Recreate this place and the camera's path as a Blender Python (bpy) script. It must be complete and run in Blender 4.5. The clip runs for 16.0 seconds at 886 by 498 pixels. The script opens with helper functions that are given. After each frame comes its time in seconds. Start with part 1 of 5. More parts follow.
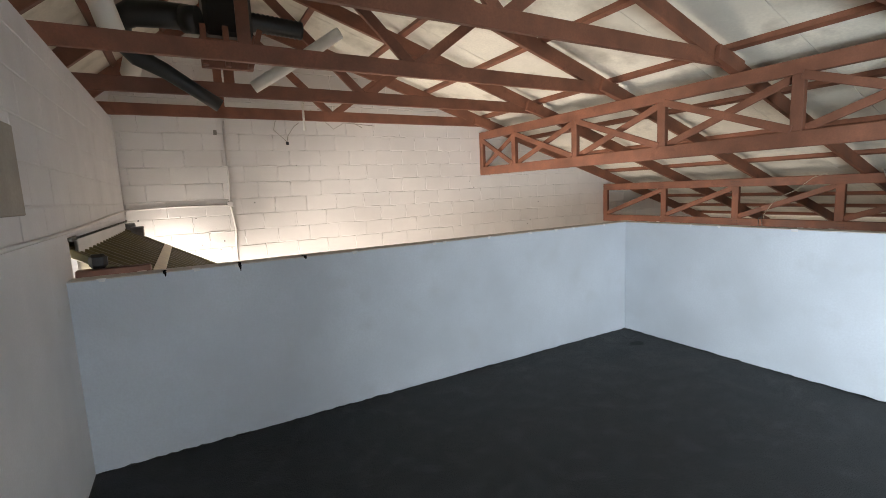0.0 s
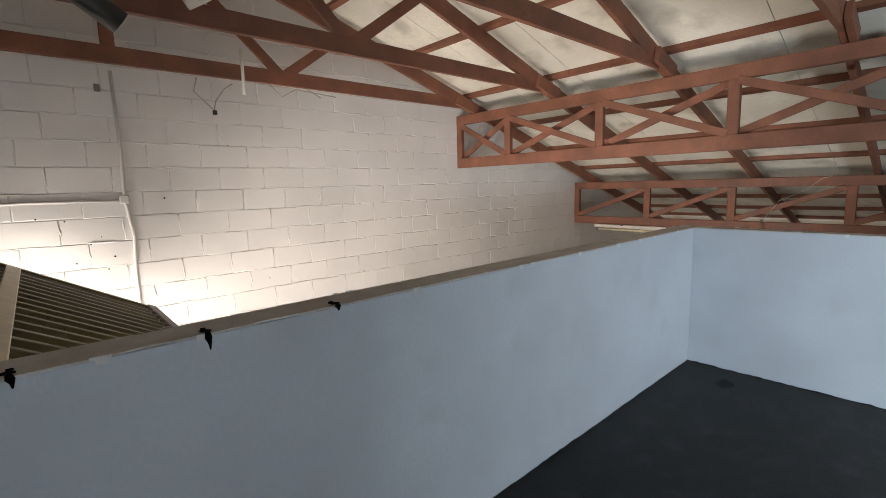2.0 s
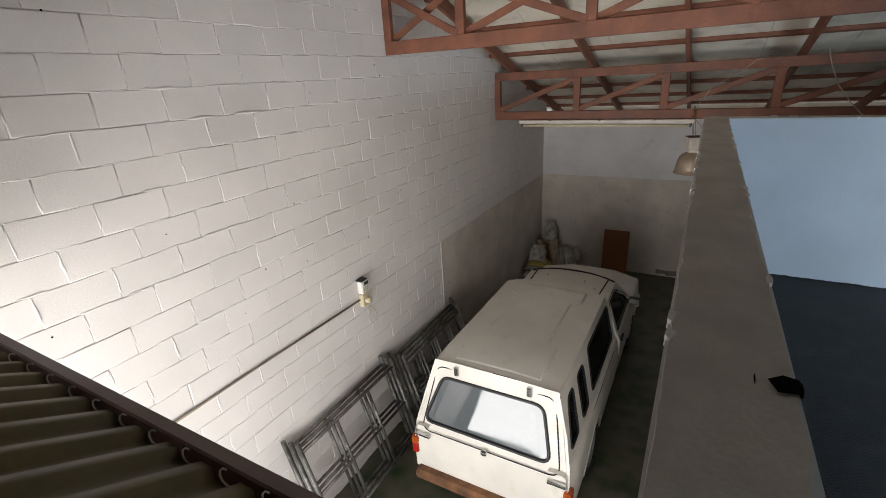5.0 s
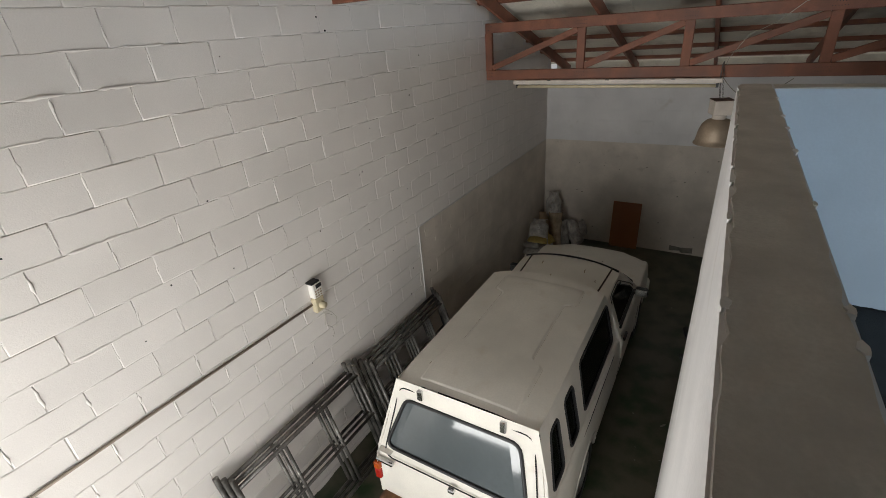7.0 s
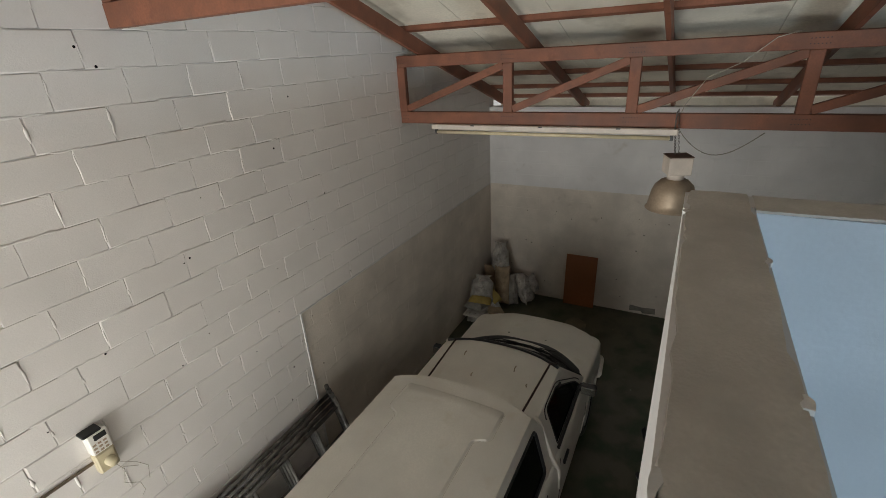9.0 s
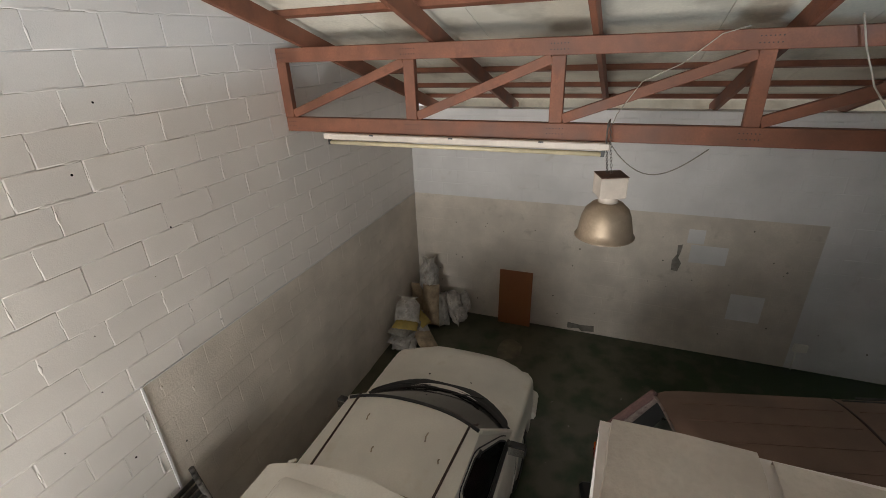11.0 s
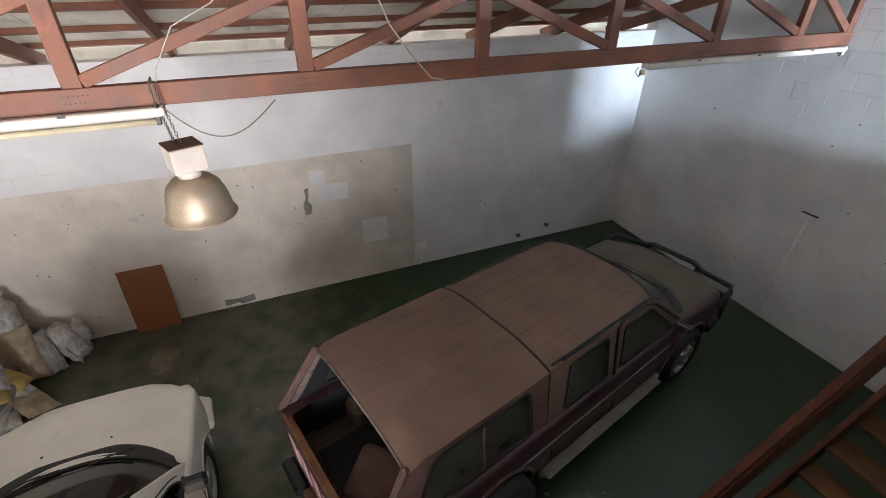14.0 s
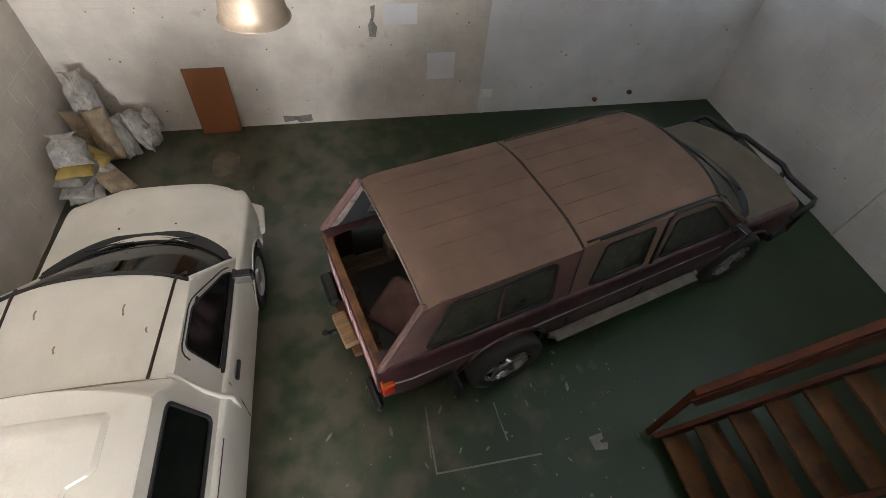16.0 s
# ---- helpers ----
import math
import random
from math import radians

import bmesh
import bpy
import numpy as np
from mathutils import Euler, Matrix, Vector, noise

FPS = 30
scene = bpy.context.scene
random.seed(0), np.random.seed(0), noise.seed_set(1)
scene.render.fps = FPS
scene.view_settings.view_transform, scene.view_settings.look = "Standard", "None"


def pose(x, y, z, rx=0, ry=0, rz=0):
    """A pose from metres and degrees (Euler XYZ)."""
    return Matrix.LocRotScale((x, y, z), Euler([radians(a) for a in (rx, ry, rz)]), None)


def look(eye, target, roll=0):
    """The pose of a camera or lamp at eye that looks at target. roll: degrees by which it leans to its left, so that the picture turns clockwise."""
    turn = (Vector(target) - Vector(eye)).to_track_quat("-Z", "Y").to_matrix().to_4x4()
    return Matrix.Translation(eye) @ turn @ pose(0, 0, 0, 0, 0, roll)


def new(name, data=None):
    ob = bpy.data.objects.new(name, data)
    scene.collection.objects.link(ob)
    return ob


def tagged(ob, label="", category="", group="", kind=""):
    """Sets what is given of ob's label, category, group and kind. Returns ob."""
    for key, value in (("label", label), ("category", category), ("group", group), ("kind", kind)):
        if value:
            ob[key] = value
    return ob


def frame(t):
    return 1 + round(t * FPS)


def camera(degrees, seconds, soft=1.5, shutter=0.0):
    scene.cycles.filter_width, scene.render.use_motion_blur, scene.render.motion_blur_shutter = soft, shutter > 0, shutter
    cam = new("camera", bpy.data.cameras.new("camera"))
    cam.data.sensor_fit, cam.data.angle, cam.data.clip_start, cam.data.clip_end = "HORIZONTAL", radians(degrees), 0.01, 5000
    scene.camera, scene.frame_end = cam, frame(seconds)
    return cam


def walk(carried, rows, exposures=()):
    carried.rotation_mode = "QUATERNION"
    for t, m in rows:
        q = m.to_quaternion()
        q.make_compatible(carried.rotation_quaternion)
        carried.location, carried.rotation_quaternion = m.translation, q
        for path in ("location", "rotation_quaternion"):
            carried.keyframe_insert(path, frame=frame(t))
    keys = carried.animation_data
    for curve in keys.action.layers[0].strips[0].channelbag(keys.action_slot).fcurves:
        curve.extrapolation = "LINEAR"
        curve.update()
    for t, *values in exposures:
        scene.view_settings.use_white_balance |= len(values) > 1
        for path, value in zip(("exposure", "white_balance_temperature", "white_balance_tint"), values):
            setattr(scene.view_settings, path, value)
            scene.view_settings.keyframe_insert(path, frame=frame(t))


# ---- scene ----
cam = camera(88.6, 16.0, 0.8)
PATH = [
    (0, (0.306, 0.469, 1.574), (1.276, 2.199, 1.316), -2.6),
    (0.5, (0.285, 0.959, 1.525), (1.331, 2.644, 1.27), -1.8),
    (1, (0.218, 1.446, 1.517), (1.359, 3.068, 1.264), -1.2),
    (1.5, (0.211, 1.862, 1.557), (1.443, 3.415, 1.292), -1.1),
    (2, (0.245, 2.266, 1.565), (1.565, 3.742, 1.286), -1.6),
    (2.5, (0.215, 2.657, 1.599), (1.622, 4.041, 1.277), -2.1),
    (3, (0.238, 2.961, 1.622), (1.706, 4.26, 1.229), -2.6),
    (3.5, (0.33, 3.267, 1.559), (1.858, 4.469, 1.088), -2.6),
    (4, (0.359, 3.529, 1.574), (1.953, 4.6, 1.015), -2.7),
    (4.5, (0.364, 3.723, 1.575), (1.985, 4.707, 0.939), -3.3),
    (4.7, (0.35, 3.791, 1.566), (1.975, 4.746, 0.897), -3.5),
    (6.8, (1.235, 3.885, 1.543), (2.746, 4.845, 0.652), -4.6),
    (7, (1.382, 3.882, 1.559), (2.899, 4.843, 0.679), -4.6),
    (7.5, (1.764, 3.838, 1.564), (3.284, 4.826, 0.718), -4.5),
    (8, (2.161, 3.815, 1.586), (3.705, 4.787, 0.767), -4.0),
    (8.5, (2.605, 3.846, 1.574), (4.186, 4.772, 0.771), -3.7),
    (10.8, (3.969, 3.855, 1.555), (5.637, 4.587, 0.728), -2.4),
    (11, (4.042, 3.849, 1.546), (5.725, 4.536, 0.713), -2.4),
    (11.5, (4.206, 3.818, 1.552), (5.919, 4.347, 0.666), -2.2),
    (12, (4.333, 3.748, 1.549), (6.065, 4.035, 0.591), -1.5),
    (12.5, (4.398, 3.659, 1.542), (6.123, 3.657, 0.53), -0.2),
    (13, (4.423, 3.569, 1.553), (6.114, 3.289, 0.523), 0.3),
    (13.5, (4.436, 3.514, 1.555), (6.067, 3.003, 0.517), 0.6),
    (14, (4.434, 3.476, 1.558), (5.986, 2.811, 0.487), 0.4),
    (14.5, (4.435, 3.441, 1.561), (5.898, 2.73, 0.396), 0.5),
    (15, (4.46, 3.425, 1.535), (5.82, 2.806, 0.205), 2.5),
    (15.5, (4.475, 3.385, 1.525), (5.75, 2.923, 0.056), 4.4),
    (16, (4.482, 3.365, 1.515), (5.683, 3.035, -0.049), 5.9),
]
EXPOSURES = [(0, 0.53, 7500, 14), (2, 0.18, 7200, 13), (3.5, -0.1, 6800, 12), (4.5, -0.2, 6650, 11), (7, -0.36, 6650, 8), (8.5, -0.1, 6750, 6), (11, 0.66, 6850, 9), (12.5, 1.5, 6450, 12), (13.5, 1.8, 6400, 14), (14.5, 1.82, 6400, 13), (16, 2.15, 6400, 10)]
walk(cam, [(t, look(eye, target, roll)) for t, eye, target, roll in PATH], EXPOSURES)

# ---- light and exposure ----
world = bpy.data.worlds.new("sky_world")
scene.world = world
world.use_nodes = True
wn = world.node_tree.nodes
sky = wn.new("ShaderNodeTexSky")
sky.sky_type = "NISHITA"
sky.sun_disc = False
sky.sun_elevation = radians(52)
sky.sun_rotation = radians(150)
wn["Background"].inputs["Strength"].default_value = 0.12
world.node_tree.links.new(sky.outputs[0], wn["Background"].inputs["Color"])
sun_data = bpy.data.lights.new("sun", "SUN")
sun_data.energy, sun_data.angle, sun_data.color = 3.0, radians(0.5), (1.0, 0.95, 0.88)
sun = new("sun", sun_data)
sun.matrix_world = look((0, 0, 20), (-0.3 * 12, 0.53 * 12, 20 - 0.79 * 12))


def opening_light(name, size_y, size_z, at, watts, colour, target, spread):
    d = bpy.data.lights.new(name, "AREA")
    d.spread = radians(spread)
    d.shape, d.size, d.size_y, d.energy, d.color = "RECTANGLE", size_y, size_z, watts, colour
    o = new(name, d)
    o.matrix_world = look(at, target)
    return o


opening_light("door_daylight", 3.0, 3.4, (-0.85, 5.3, -1.0), 330, (0.99, 0.985, 0.99), (3, 4.9, 2.3), 170)
opening_light("window_daylight", 0.8, 0.9, (-0.42, -1.83, 0.72), 355, (0.66, 0.83, 1.0), (3, -1.55, 0.45), 145)


# ---- materials ----
def mat(name, colour, rough=0.6, metal=0.0, vary=0.12, big=1.2, small=25.0, bump=0.1, stain=None, stain_at=0.62, spec=0.5, hue=0.0, stretch=(1, 1, 1), rand=0.0, soft=0.12, drift=None):
    """A surface with variation at two scales, fine relief and optional stains."""
    m = bpy.data.materials.new(name)
    m.use_nodes = True
    nt = m.node_tree
    N, L = nt.nodes, nt.links
    b = N["Principled BSDF"]
    b.inputs["Roughness"].default_value, b.inputs["Metallic"].default_value = rough, metal
    b.inputs["Specular IOR Level"].default_value = spec
    co = N.new("ShaderNodeTexCoord")
    mp = N.new("ShaderNodeMapping")
    mp.inputs["Scale"].default_value = stretch
    L.new(co.outputs["Object"], mp.inputs["Vector"])
    geo = N.new("ShaderNodeNewGeometry")

    def tex(scale, detail):
        t = N.new("ShaderNodeTexNoise")
        t.inputs["Scale"].default_value, t.inputs["Detail"].default_value = scale, detail
        L.new((geo.outputs["Position"] if stretch == (1, 1, 1) else mp.outputs[0]), t.inputs["Vector"])
        return t

    def mix(kind, fac, a, c):
        x = N.new("ShaderNodeMix")
        x.data_type, x.blend_type = "RGBA", kind
        for sock, v in ((x.inputs[0], fac), (x.inputs[6], a), (x.inputs[7], c)):
            if isinstance(v, (float, int)):
                sock.default_value = v
            elif isinstance(v, tuple):
                sock.default_value = (*v, 1)
            else:
                L.new(v, sock)
        return x.outputs[2]

    def ramp(src, lo, hi, a, c):
        r = N.new("ShaderNodeMapRange")
        r.inputs[1].default_value, r.inputs[2].default_value, r.inputs[3].default_value, r.inputs[4].default_value = lo, hi, a, c
        L.new(src, r.inputs[0])
        return r.outputs[0]

    t1, t2 = tex(big, 4), tex(small, 6)
    dark = tuple(max(0.0, v * (1 - 2 * vary)) for v in colour)
    light = tuple(min(1.0, v * (1 + vary)) for v in colour)
    c = mix("MIX", ramp(t1.outputs[0], 0.3, 0.7, 0, 1), dark, light)
    c = mix("MIX", ramp(t2.outputs[0], 0.35, 0.65, 0, 0.35), c, dark)
    if rand:
        oi = N.new("ShaderNodeObjectInfo")
        c = mix("MULTIPLY", 1.0, c, mix("MIX", oi.outputs["Random"], (1 - rand,) * 3, (1.0, 1.0, 1.0)))
    if stain:
        t3 = tex(big * 2.3, 8)
        spread_of = t3.outputs[0]
        if drift:
            axis = N.new("ShaderNodeSeparateXYZ")
            L.new(geo.outputs["Position"], axis.inputs[0])
            add = N.new("ShaderNodeMath")
            L.new(t3.outputs[0], add.inputs[0])
            L.new(ramp(axis.outputs["Y"], *drift), add.inputs[1])
            spread_of = add.outputs[0]
        c = mix("MIX", ramp(spread_of, stain_at, stain_at + soft, 0, 0.85), c, stain)
    L.new(c, b.inputs["Base Color"])
    L.new(ramp(t1.outputs[0], 0.3, 0.7, max(0.02, rough - 0.08), min(1, rough + 0.08)), b.inputs["Roughness"])
    if bump:
        bp = N.new("ShaderNodeBump")
        bp.inputs["Strength"].default_value, bp.inputs["Distance"].default_value = bump, 0.01
        L.new(t2.outputs[0], bp.inputs["Height"])
        L.new(bp.outputs[0], b.inputs["Normal"])
    return m


M_block = mat("painted_block", (0.77, 0.73, 0.69), 0.6, vary=0.05, big=1.3, small=120, bump=0.1, rand=0.05, stain=(0.58, 0.52, 0.45), stain_at=0.72)
M_wallpaint = mat("painted_wall", (0.73, 0.715, 0.705), 0.65, vary=0.08, big=1.6, small=90, bump=0.1, stain=(0.55, 0.52, 0.48), stain_at=0.66)
M_beige = mat("old_beige_paint", (0.64, 0.575, 0.5), 0.7, vary=0.1, big=2.4, small=60, bump=0.3, stain=(0.45, 0.4, 0.34), stain_at=0.64)
M_blue = mat("pale_blue_paint", (0.56, 0.605, 0.655), 0.52, vary=0.06, big=1.7, small=70, bump=0.14, stain=(0.5, 0.535, 0.57), stain_at=0.56, soft=0.2)
M_cap = mat("bare_plaster", (0.59, 0.565, 0.52), 0.85, vary=0.1, big=9, small=120, bump=0.25, stain=(0.7, 0.67, 0.63), stain_at=0.7)
M_mezz = mat("dark_floor_paint", (0.017, 0.021, 0.023), 0.48, vary=0.45, big=3.2, small=130, bump=0.9, stain=(0.036, 0.04, 0.043), stain_at=0.5, soft=0.25, spec=0.3)
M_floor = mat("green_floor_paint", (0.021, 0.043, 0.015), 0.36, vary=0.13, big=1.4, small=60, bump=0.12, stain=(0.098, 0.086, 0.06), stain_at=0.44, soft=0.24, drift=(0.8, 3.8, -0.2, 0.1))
M_timber = mat("red_oxide_timber", (0.24, 0.09, 0.05), 0.62, vary=0.2, big=4, small=75, bump=0.14, rand=0.18, stain=(0.15, 0.055, 0.032), stain_at=0.6)
M_sheet = mat("cream_roof_sheet", (0.76, 0.71, 0.6), 0.75, vary=0.12, big=1.1, small=40, bump=0.25, stain=(0.33, 0.29, 0.22), stain_at=0.53, soft=0.25)
M_dark = mat("dark_rubber", (0.015, 0.015, 0.016), 0.5, vary=0.1, bump=0.1)
M_corr = mat("olive_door_steel", (0.105, 0.088, 0.03), 0.5, vary=0.2, big=3, small=40, bump=0.1)
M_concrete = mat("concrete", (0.5, 0.48, 0.44), 0.9, vary=0.1, big=0.6, small=20, bump=0.4)
M_white = mat("white_enamel", (0.78, 0.76, 0.7), 0.35, vary=0.04, big=3, small=40, bump=0.03)
M_whitecar = mat("white_car_paint", (0.74, 0.705, 0.635), 0.38, vary=0.07, big=2.2, small=70, bump=0.03, stain=(0.57, 0.5, 0.39), stain_at=0.6, soft=0.3)
M_browncar = mat("dusty_maroon_paint", (0.198, 0.122, 0.09), 0.8, vary=0.16, big=2.2, small=90, bump=0.12, stain=(0.17, 0.112, 0.08), stain_at=0.55, soft=0.2)


# ---- mesh helpers ----
def box(bm, x0, x1, y0, y1, z0, z1, m=None, bevel=0.0):
    v = [bm.verts.new((x, y, z)) for x in (x0, x1) for y in (y0, y1) for z in (z0, z1)]
    f = [(0, 1, 3, 2), (4, 6, 7, 5), (0, 4, 5, 1), (2, 3, 7, 6), (0, 2, 6, 4), (1, 5, 7, 3)]
    faces = [bm.faces.new([v[i] for i in q]) for q in f]
    if bevel:
        e = {e for q in faces for e in q.edges}
        r = bmesh.ops.bevel(bm, geom=list(e), offset=bevel, segments=1, affect="EDGES")
        v = list({w for q in r["faces"] for w in q.verts} | {w for w in v if w.is_valid})
    if m is not None:
        for w in v:
            w.co = m @ w.co
    return v


def beam(bm, p, q, w, h, up=(0, 0, 1), bevel=0.0):
    """A bar from p to q, w wide across and h deep along up."""
    p, q = Vector(p), Vector(q)
    z = (q - p).normalized()
    x = Vector(up).cross(z).normalized()
    y = z.cross(x)
    m = Matrix((x, y, z)).transposed().to_4x4()
    m.translation = p
    box(bm, -w / 2, w / 2, -h / 2, h / 2, 0, (q - p).length, m, bevel)


def tube(bm, pts, r, n=10, close=False):
    """A round bar through points."""
    pts = [Vector(p) for p in pts]
    rings = []
    ref = None
    for i, p in enumerate(pts):
        a, c = pts[max(i - 1, 0)], pts[min(i + 1, len(pts) - 1)]
        if close:
            a, c = pts[i - 1], pts[(i + 1) % len(pts)]
        d = (c - a).normalized()
        if ref is None:
            ref = d.orthogonal().normalized()
        ref = (ref - d * ref.dot(d)).normalized()
        s = d.cross(ref)
        rr = r[i] if isinstance(r, (list, tuple)) else r
        rings.append([bm.verts.new(p + rr * (math.cos(t) * ref + math.sin(t) * s)) for t in (2 * math.pi * k / n for k in range(n))])
    last = len(rings) if close else len(rings) - 1
    for i in range(last):
        a, c = rings[i], rings[(i + 1) % len(rings)]
        for k in range(n):
            bm.faces.new((a[k], a[(k + 1) % n], c[(k + 1) % n], c[k])).smooth = True
    if not close:
        bm.faces.new(rings[0][::-1])
        bm.faces.new(rings[-1])


def lathe(bm, profile, m=None, n=24):
    """A turned shape from (radius, height) pairs."""
    rings = []
    for r, z in profile:
        ring = [Vector((r * math.cos(2 * math.pi * k / n), r * math.sin(2 * math.pi * k / n), z)) for k in range(n)]
        rings.append([bm.verts.new(m @ p if m else p) for p in ring])
    for a, c in zip(rings, rings[1:]):
        for k in range(n):
            bm.faces.new((a[k], a[(k + 1) % n], c[(k + 1) % n], c[k])).smooth = True


def mesh_of(name, bm, smooth_angle=None):
    bmesh.ops.recalc_face_normals(bm, faces=bm.faces)
    me = bpy.data.meshes.new(name)
    bm.to_mesh(me)
    bm.free()
    if smooth_angle:
        me.shade_smooth()
        me.set_sharp_from_angle(angle=radians(smooth_angle))
    return me


def part(name, bm, material, parent=None, label="", smooth_angle=None):
    """One mesh object under a thing or under a part."""
    ob = new(name, mesh_of(name, bm, smooth_angle))
    if material:
        ob.data.materials.append(material)
    if parent:
        ob.parent = parent
    if label:
        ob["label"] = label
    return ob


def boxes(name, dims, material, parent=None, label="", bevel=0.0):
    bm = bmesh.new()
    for d in dims:
        box(bm, *d, bevel=bevel)
    return part(name, bm, material, parent, label)


def thing(name, label, category, at=(0, 0, 0), group="", turn=0.0):
    ob = new(name)
    ob.matrix_world = pose(*at, 0, 0, turn)
    return tagged(ob, label, category, group)


def structure(ob, label=""):
    return tagged(ob, label, "", "", "structure")


# ---- the building ----
XW, XE, YN, YS, ZF = -0.31, 10.41, 6.9, -2.72, -2.76   # inner faces and garage floor
PX0, PX1, PY0, PY1, PT = 4.315, 4.46, 3.675, 3.837, 1.15  # low walls round the upper floor
SLOPE, STEEP, RIDGE, HEEL = 0.318, 0.83, 0.82, 4.7


def rafter_z(x):
    """Underside of the rafters."""
    top = 2.5 - SLOPE * (RIDGE - HEEL)
    return 2.5 - SLOPE * (x - HEEL) if x >= RIDGE else top - STEEP * (RIDGE - x)


def sheet_z(x, side):
    """Underside of the roof sheets on the long (1) or the steep (0) slope."""
    return 2.5 - SLOPE * (x - HEEL) + 0.215 if side else 2.5 - SLOPE * (RIDGE - HEEL) - STEEP * (RIDGE - x) + 0.215


structure(boxes("floor", [(XW, XE, YS, YN, ZF - 0.15, ZF)], M_floor), "worn dark green painted concrete garage floor")
structure(boxes("ground", [(-60, XW, -60, 60, ZF - 0.2, ZF - 0.02), (XW - 0.0, 60, -60, YS - 0.2, ZF - 0.2, ZF - 0.02), (XW, 60, YN + 0.2, 60, ZF - 0.2, ZF - 0.02), (XE + 0.2, 60, YS - 0.2, YN + 0.2, ZF - 0.2, ZF - 0.02)], M_concrete), "pale concrete yard outside the garage")
structure(boxes("upper_floor", [(XW, PX1 - 0.02, YS, PY1 - 0.02, -0.18, 0.0)], M_mezz), "dark grey painted floor of the upper room")


def gable(name, y0, y1, label):
    """An end wall that follows the roof."""
    bm = bmesh.new()
    prof = [(XW - 0.5, ZF), (XE + 0.2, ZF), (XE + 0.2, rafter_z(XE) + 0.22), (RIDGE, rafter_z(RIDGE) + 0.22), (XW - 0.5, rafter_z(XW - 0.5) + 0.21)]
    a = [bm.verts.new((x, y0, z)) for x, z in prof]
    c = [bm.verts.new((x, y1, z)) for x, z in prof]
    bm.faces.new(a)
    bm.faces.new(c)
    for i in range(5):
        bm.faces.new((a[i], a[(i + 1) % 5], c[(i + 1) % 5], c[i]))
    return structure(part(name, bm, M_wallpaint), label)


wall_north = gable("wall_north", YN + 0.004, YN + 0.2, "white painted concrete block party wall")
wall_south = gable("wall_south", YS - 0.2, YS, "white painted block wall beside the stairs")
wall_east = structure(boxes("wall_east", [(XE, XE + 0.2, YS, YN, ZF, 0.66)], M_wallpaint), "white painted block back wall")
DZ = 1.38   # head of the garage door opening
WY0, WY1, WZ0, WZ1 = -2.25, -1.4, 0.25, 1.2
wt = 2.54   # the front wall ends under the truss ends
wall_west = structure(boxes("wall_west", [
    (XW - 0.2, XW, 6.72, YN, ZF, wt), (XW - 0.2, XW, 3.88, 6.72, DZ, wt), (XW - 0.2, XW, WY1, 3.88, ZF, wt),
    (XW - 0.2, XW, WY0, WY1, ZF, WZ0), (XW - 0.2, XW, WY0, WY1, WZ1, wt), (XW - 0.2, XW, YS, WY0, ZF, wt)], M_wallpaint), "white painted front wall with a garage door opening")
structure(boxes("wall_low_1", [(XW, PX0 + 0.045, PY0, PY0 + 0.05, 0.0, PT)], M_blue), "pale blue plastered low wall")
structure(boxes("wall_low_2", [(PX0, PX0 + 0.05, -1.75, PY0 - 0.002, 0.0, PT)], M_blue), "pale blue plastered low wall")
structure(boxes("wall_low_3", [(XW, PX1, PY0 + 0.051, PY1, -0.003, PT)], M_wallpaint), "white painted outer face of the low wall")
structure(boxes("wall_low_4", [(PX0 + 0.051, PX1, -1.75, PY0 + 0.049, -0.003, PT)], M_wallpaint), "white painted outer face of the low wall")
structure(boxes("wall_lower_1", [(XW, PX1, PY0 + 0.02, PY1 - 0.003, ZF, -0.004)], M_wallpaint), "white painted wall under the upper room")
structure(boxes("wall_lower_2", [(PX0 + 0.02, PX1 - 0.003, YS, PY0, ZF, -0.185)], M_wallpaint), "white painted wall under the upper room")

# unseen closing board, added so no sky light enters at the front eaves
structure(boxes("trim_17", [(XW - 0.52, XW - 0.5, YS, YN, 2.3, 2.62)], M_sheet), "cream board added to close the front eaves to the sky")
structure(boxes("trim_12", [(XE + 0.55, XE + 0.575, YS, YN, 0.6, 0.74)], M_sheet), "cream painted fascia board under the eaves")

# roof sheets, in one mesh with open laps
bm = bmesh.new()
for side in (0, 1):
    xa, xb = (RIDGE, XE + 0.6) if side else (XW - 0.5, RIDGE - 0.005)
    y = YS - 0.3
    while y < YN + 0.3:
        za, zb = sheet_z(xa, side), sheet_z(xb, side)
        v = [bm.verts.new(p) for p in ((xa, y, za), (xb, y, zb), (xb, y + 0.895, zb), (xa, y + 0.895, za))]
        w = [bm.verts.new(u.co + Vector((0, 0, 0.03))) for u in v]
        bm.faces.new(v); bm.faces.new(w)
        for i in range(4):
            bm.faces.new((v[i], v[(i + 1) % 4], w[(i + 1) % 4], w[i]))
        y += 0.9
structure(part("ceiling", bm, M_sheet), "cream underside of the roof sheets")
bm = bmesh.new()
for side, xa, xb in ((1, RIDGE, XE + 0.6), (0, XW - 0.5, RIDGE)):
    za, zb = sheet_z(xa, side) + 0.036, sheet_z(xb, side) + 0.036
    v = [bm.verts.new(p) for p in ((xa, YS - 0.3, za), (xb, YS - 0.3, zb), (xb, YN + 0.3, zb), (xa, YN + 0.3, za))]
    bm.faces.new(v)
structure(part("roof", bm, M_dark), "dark roof covering")

# trusses and rafters
TRUSS_Y = [6.62 - 1.25 * i for i in range(8)]


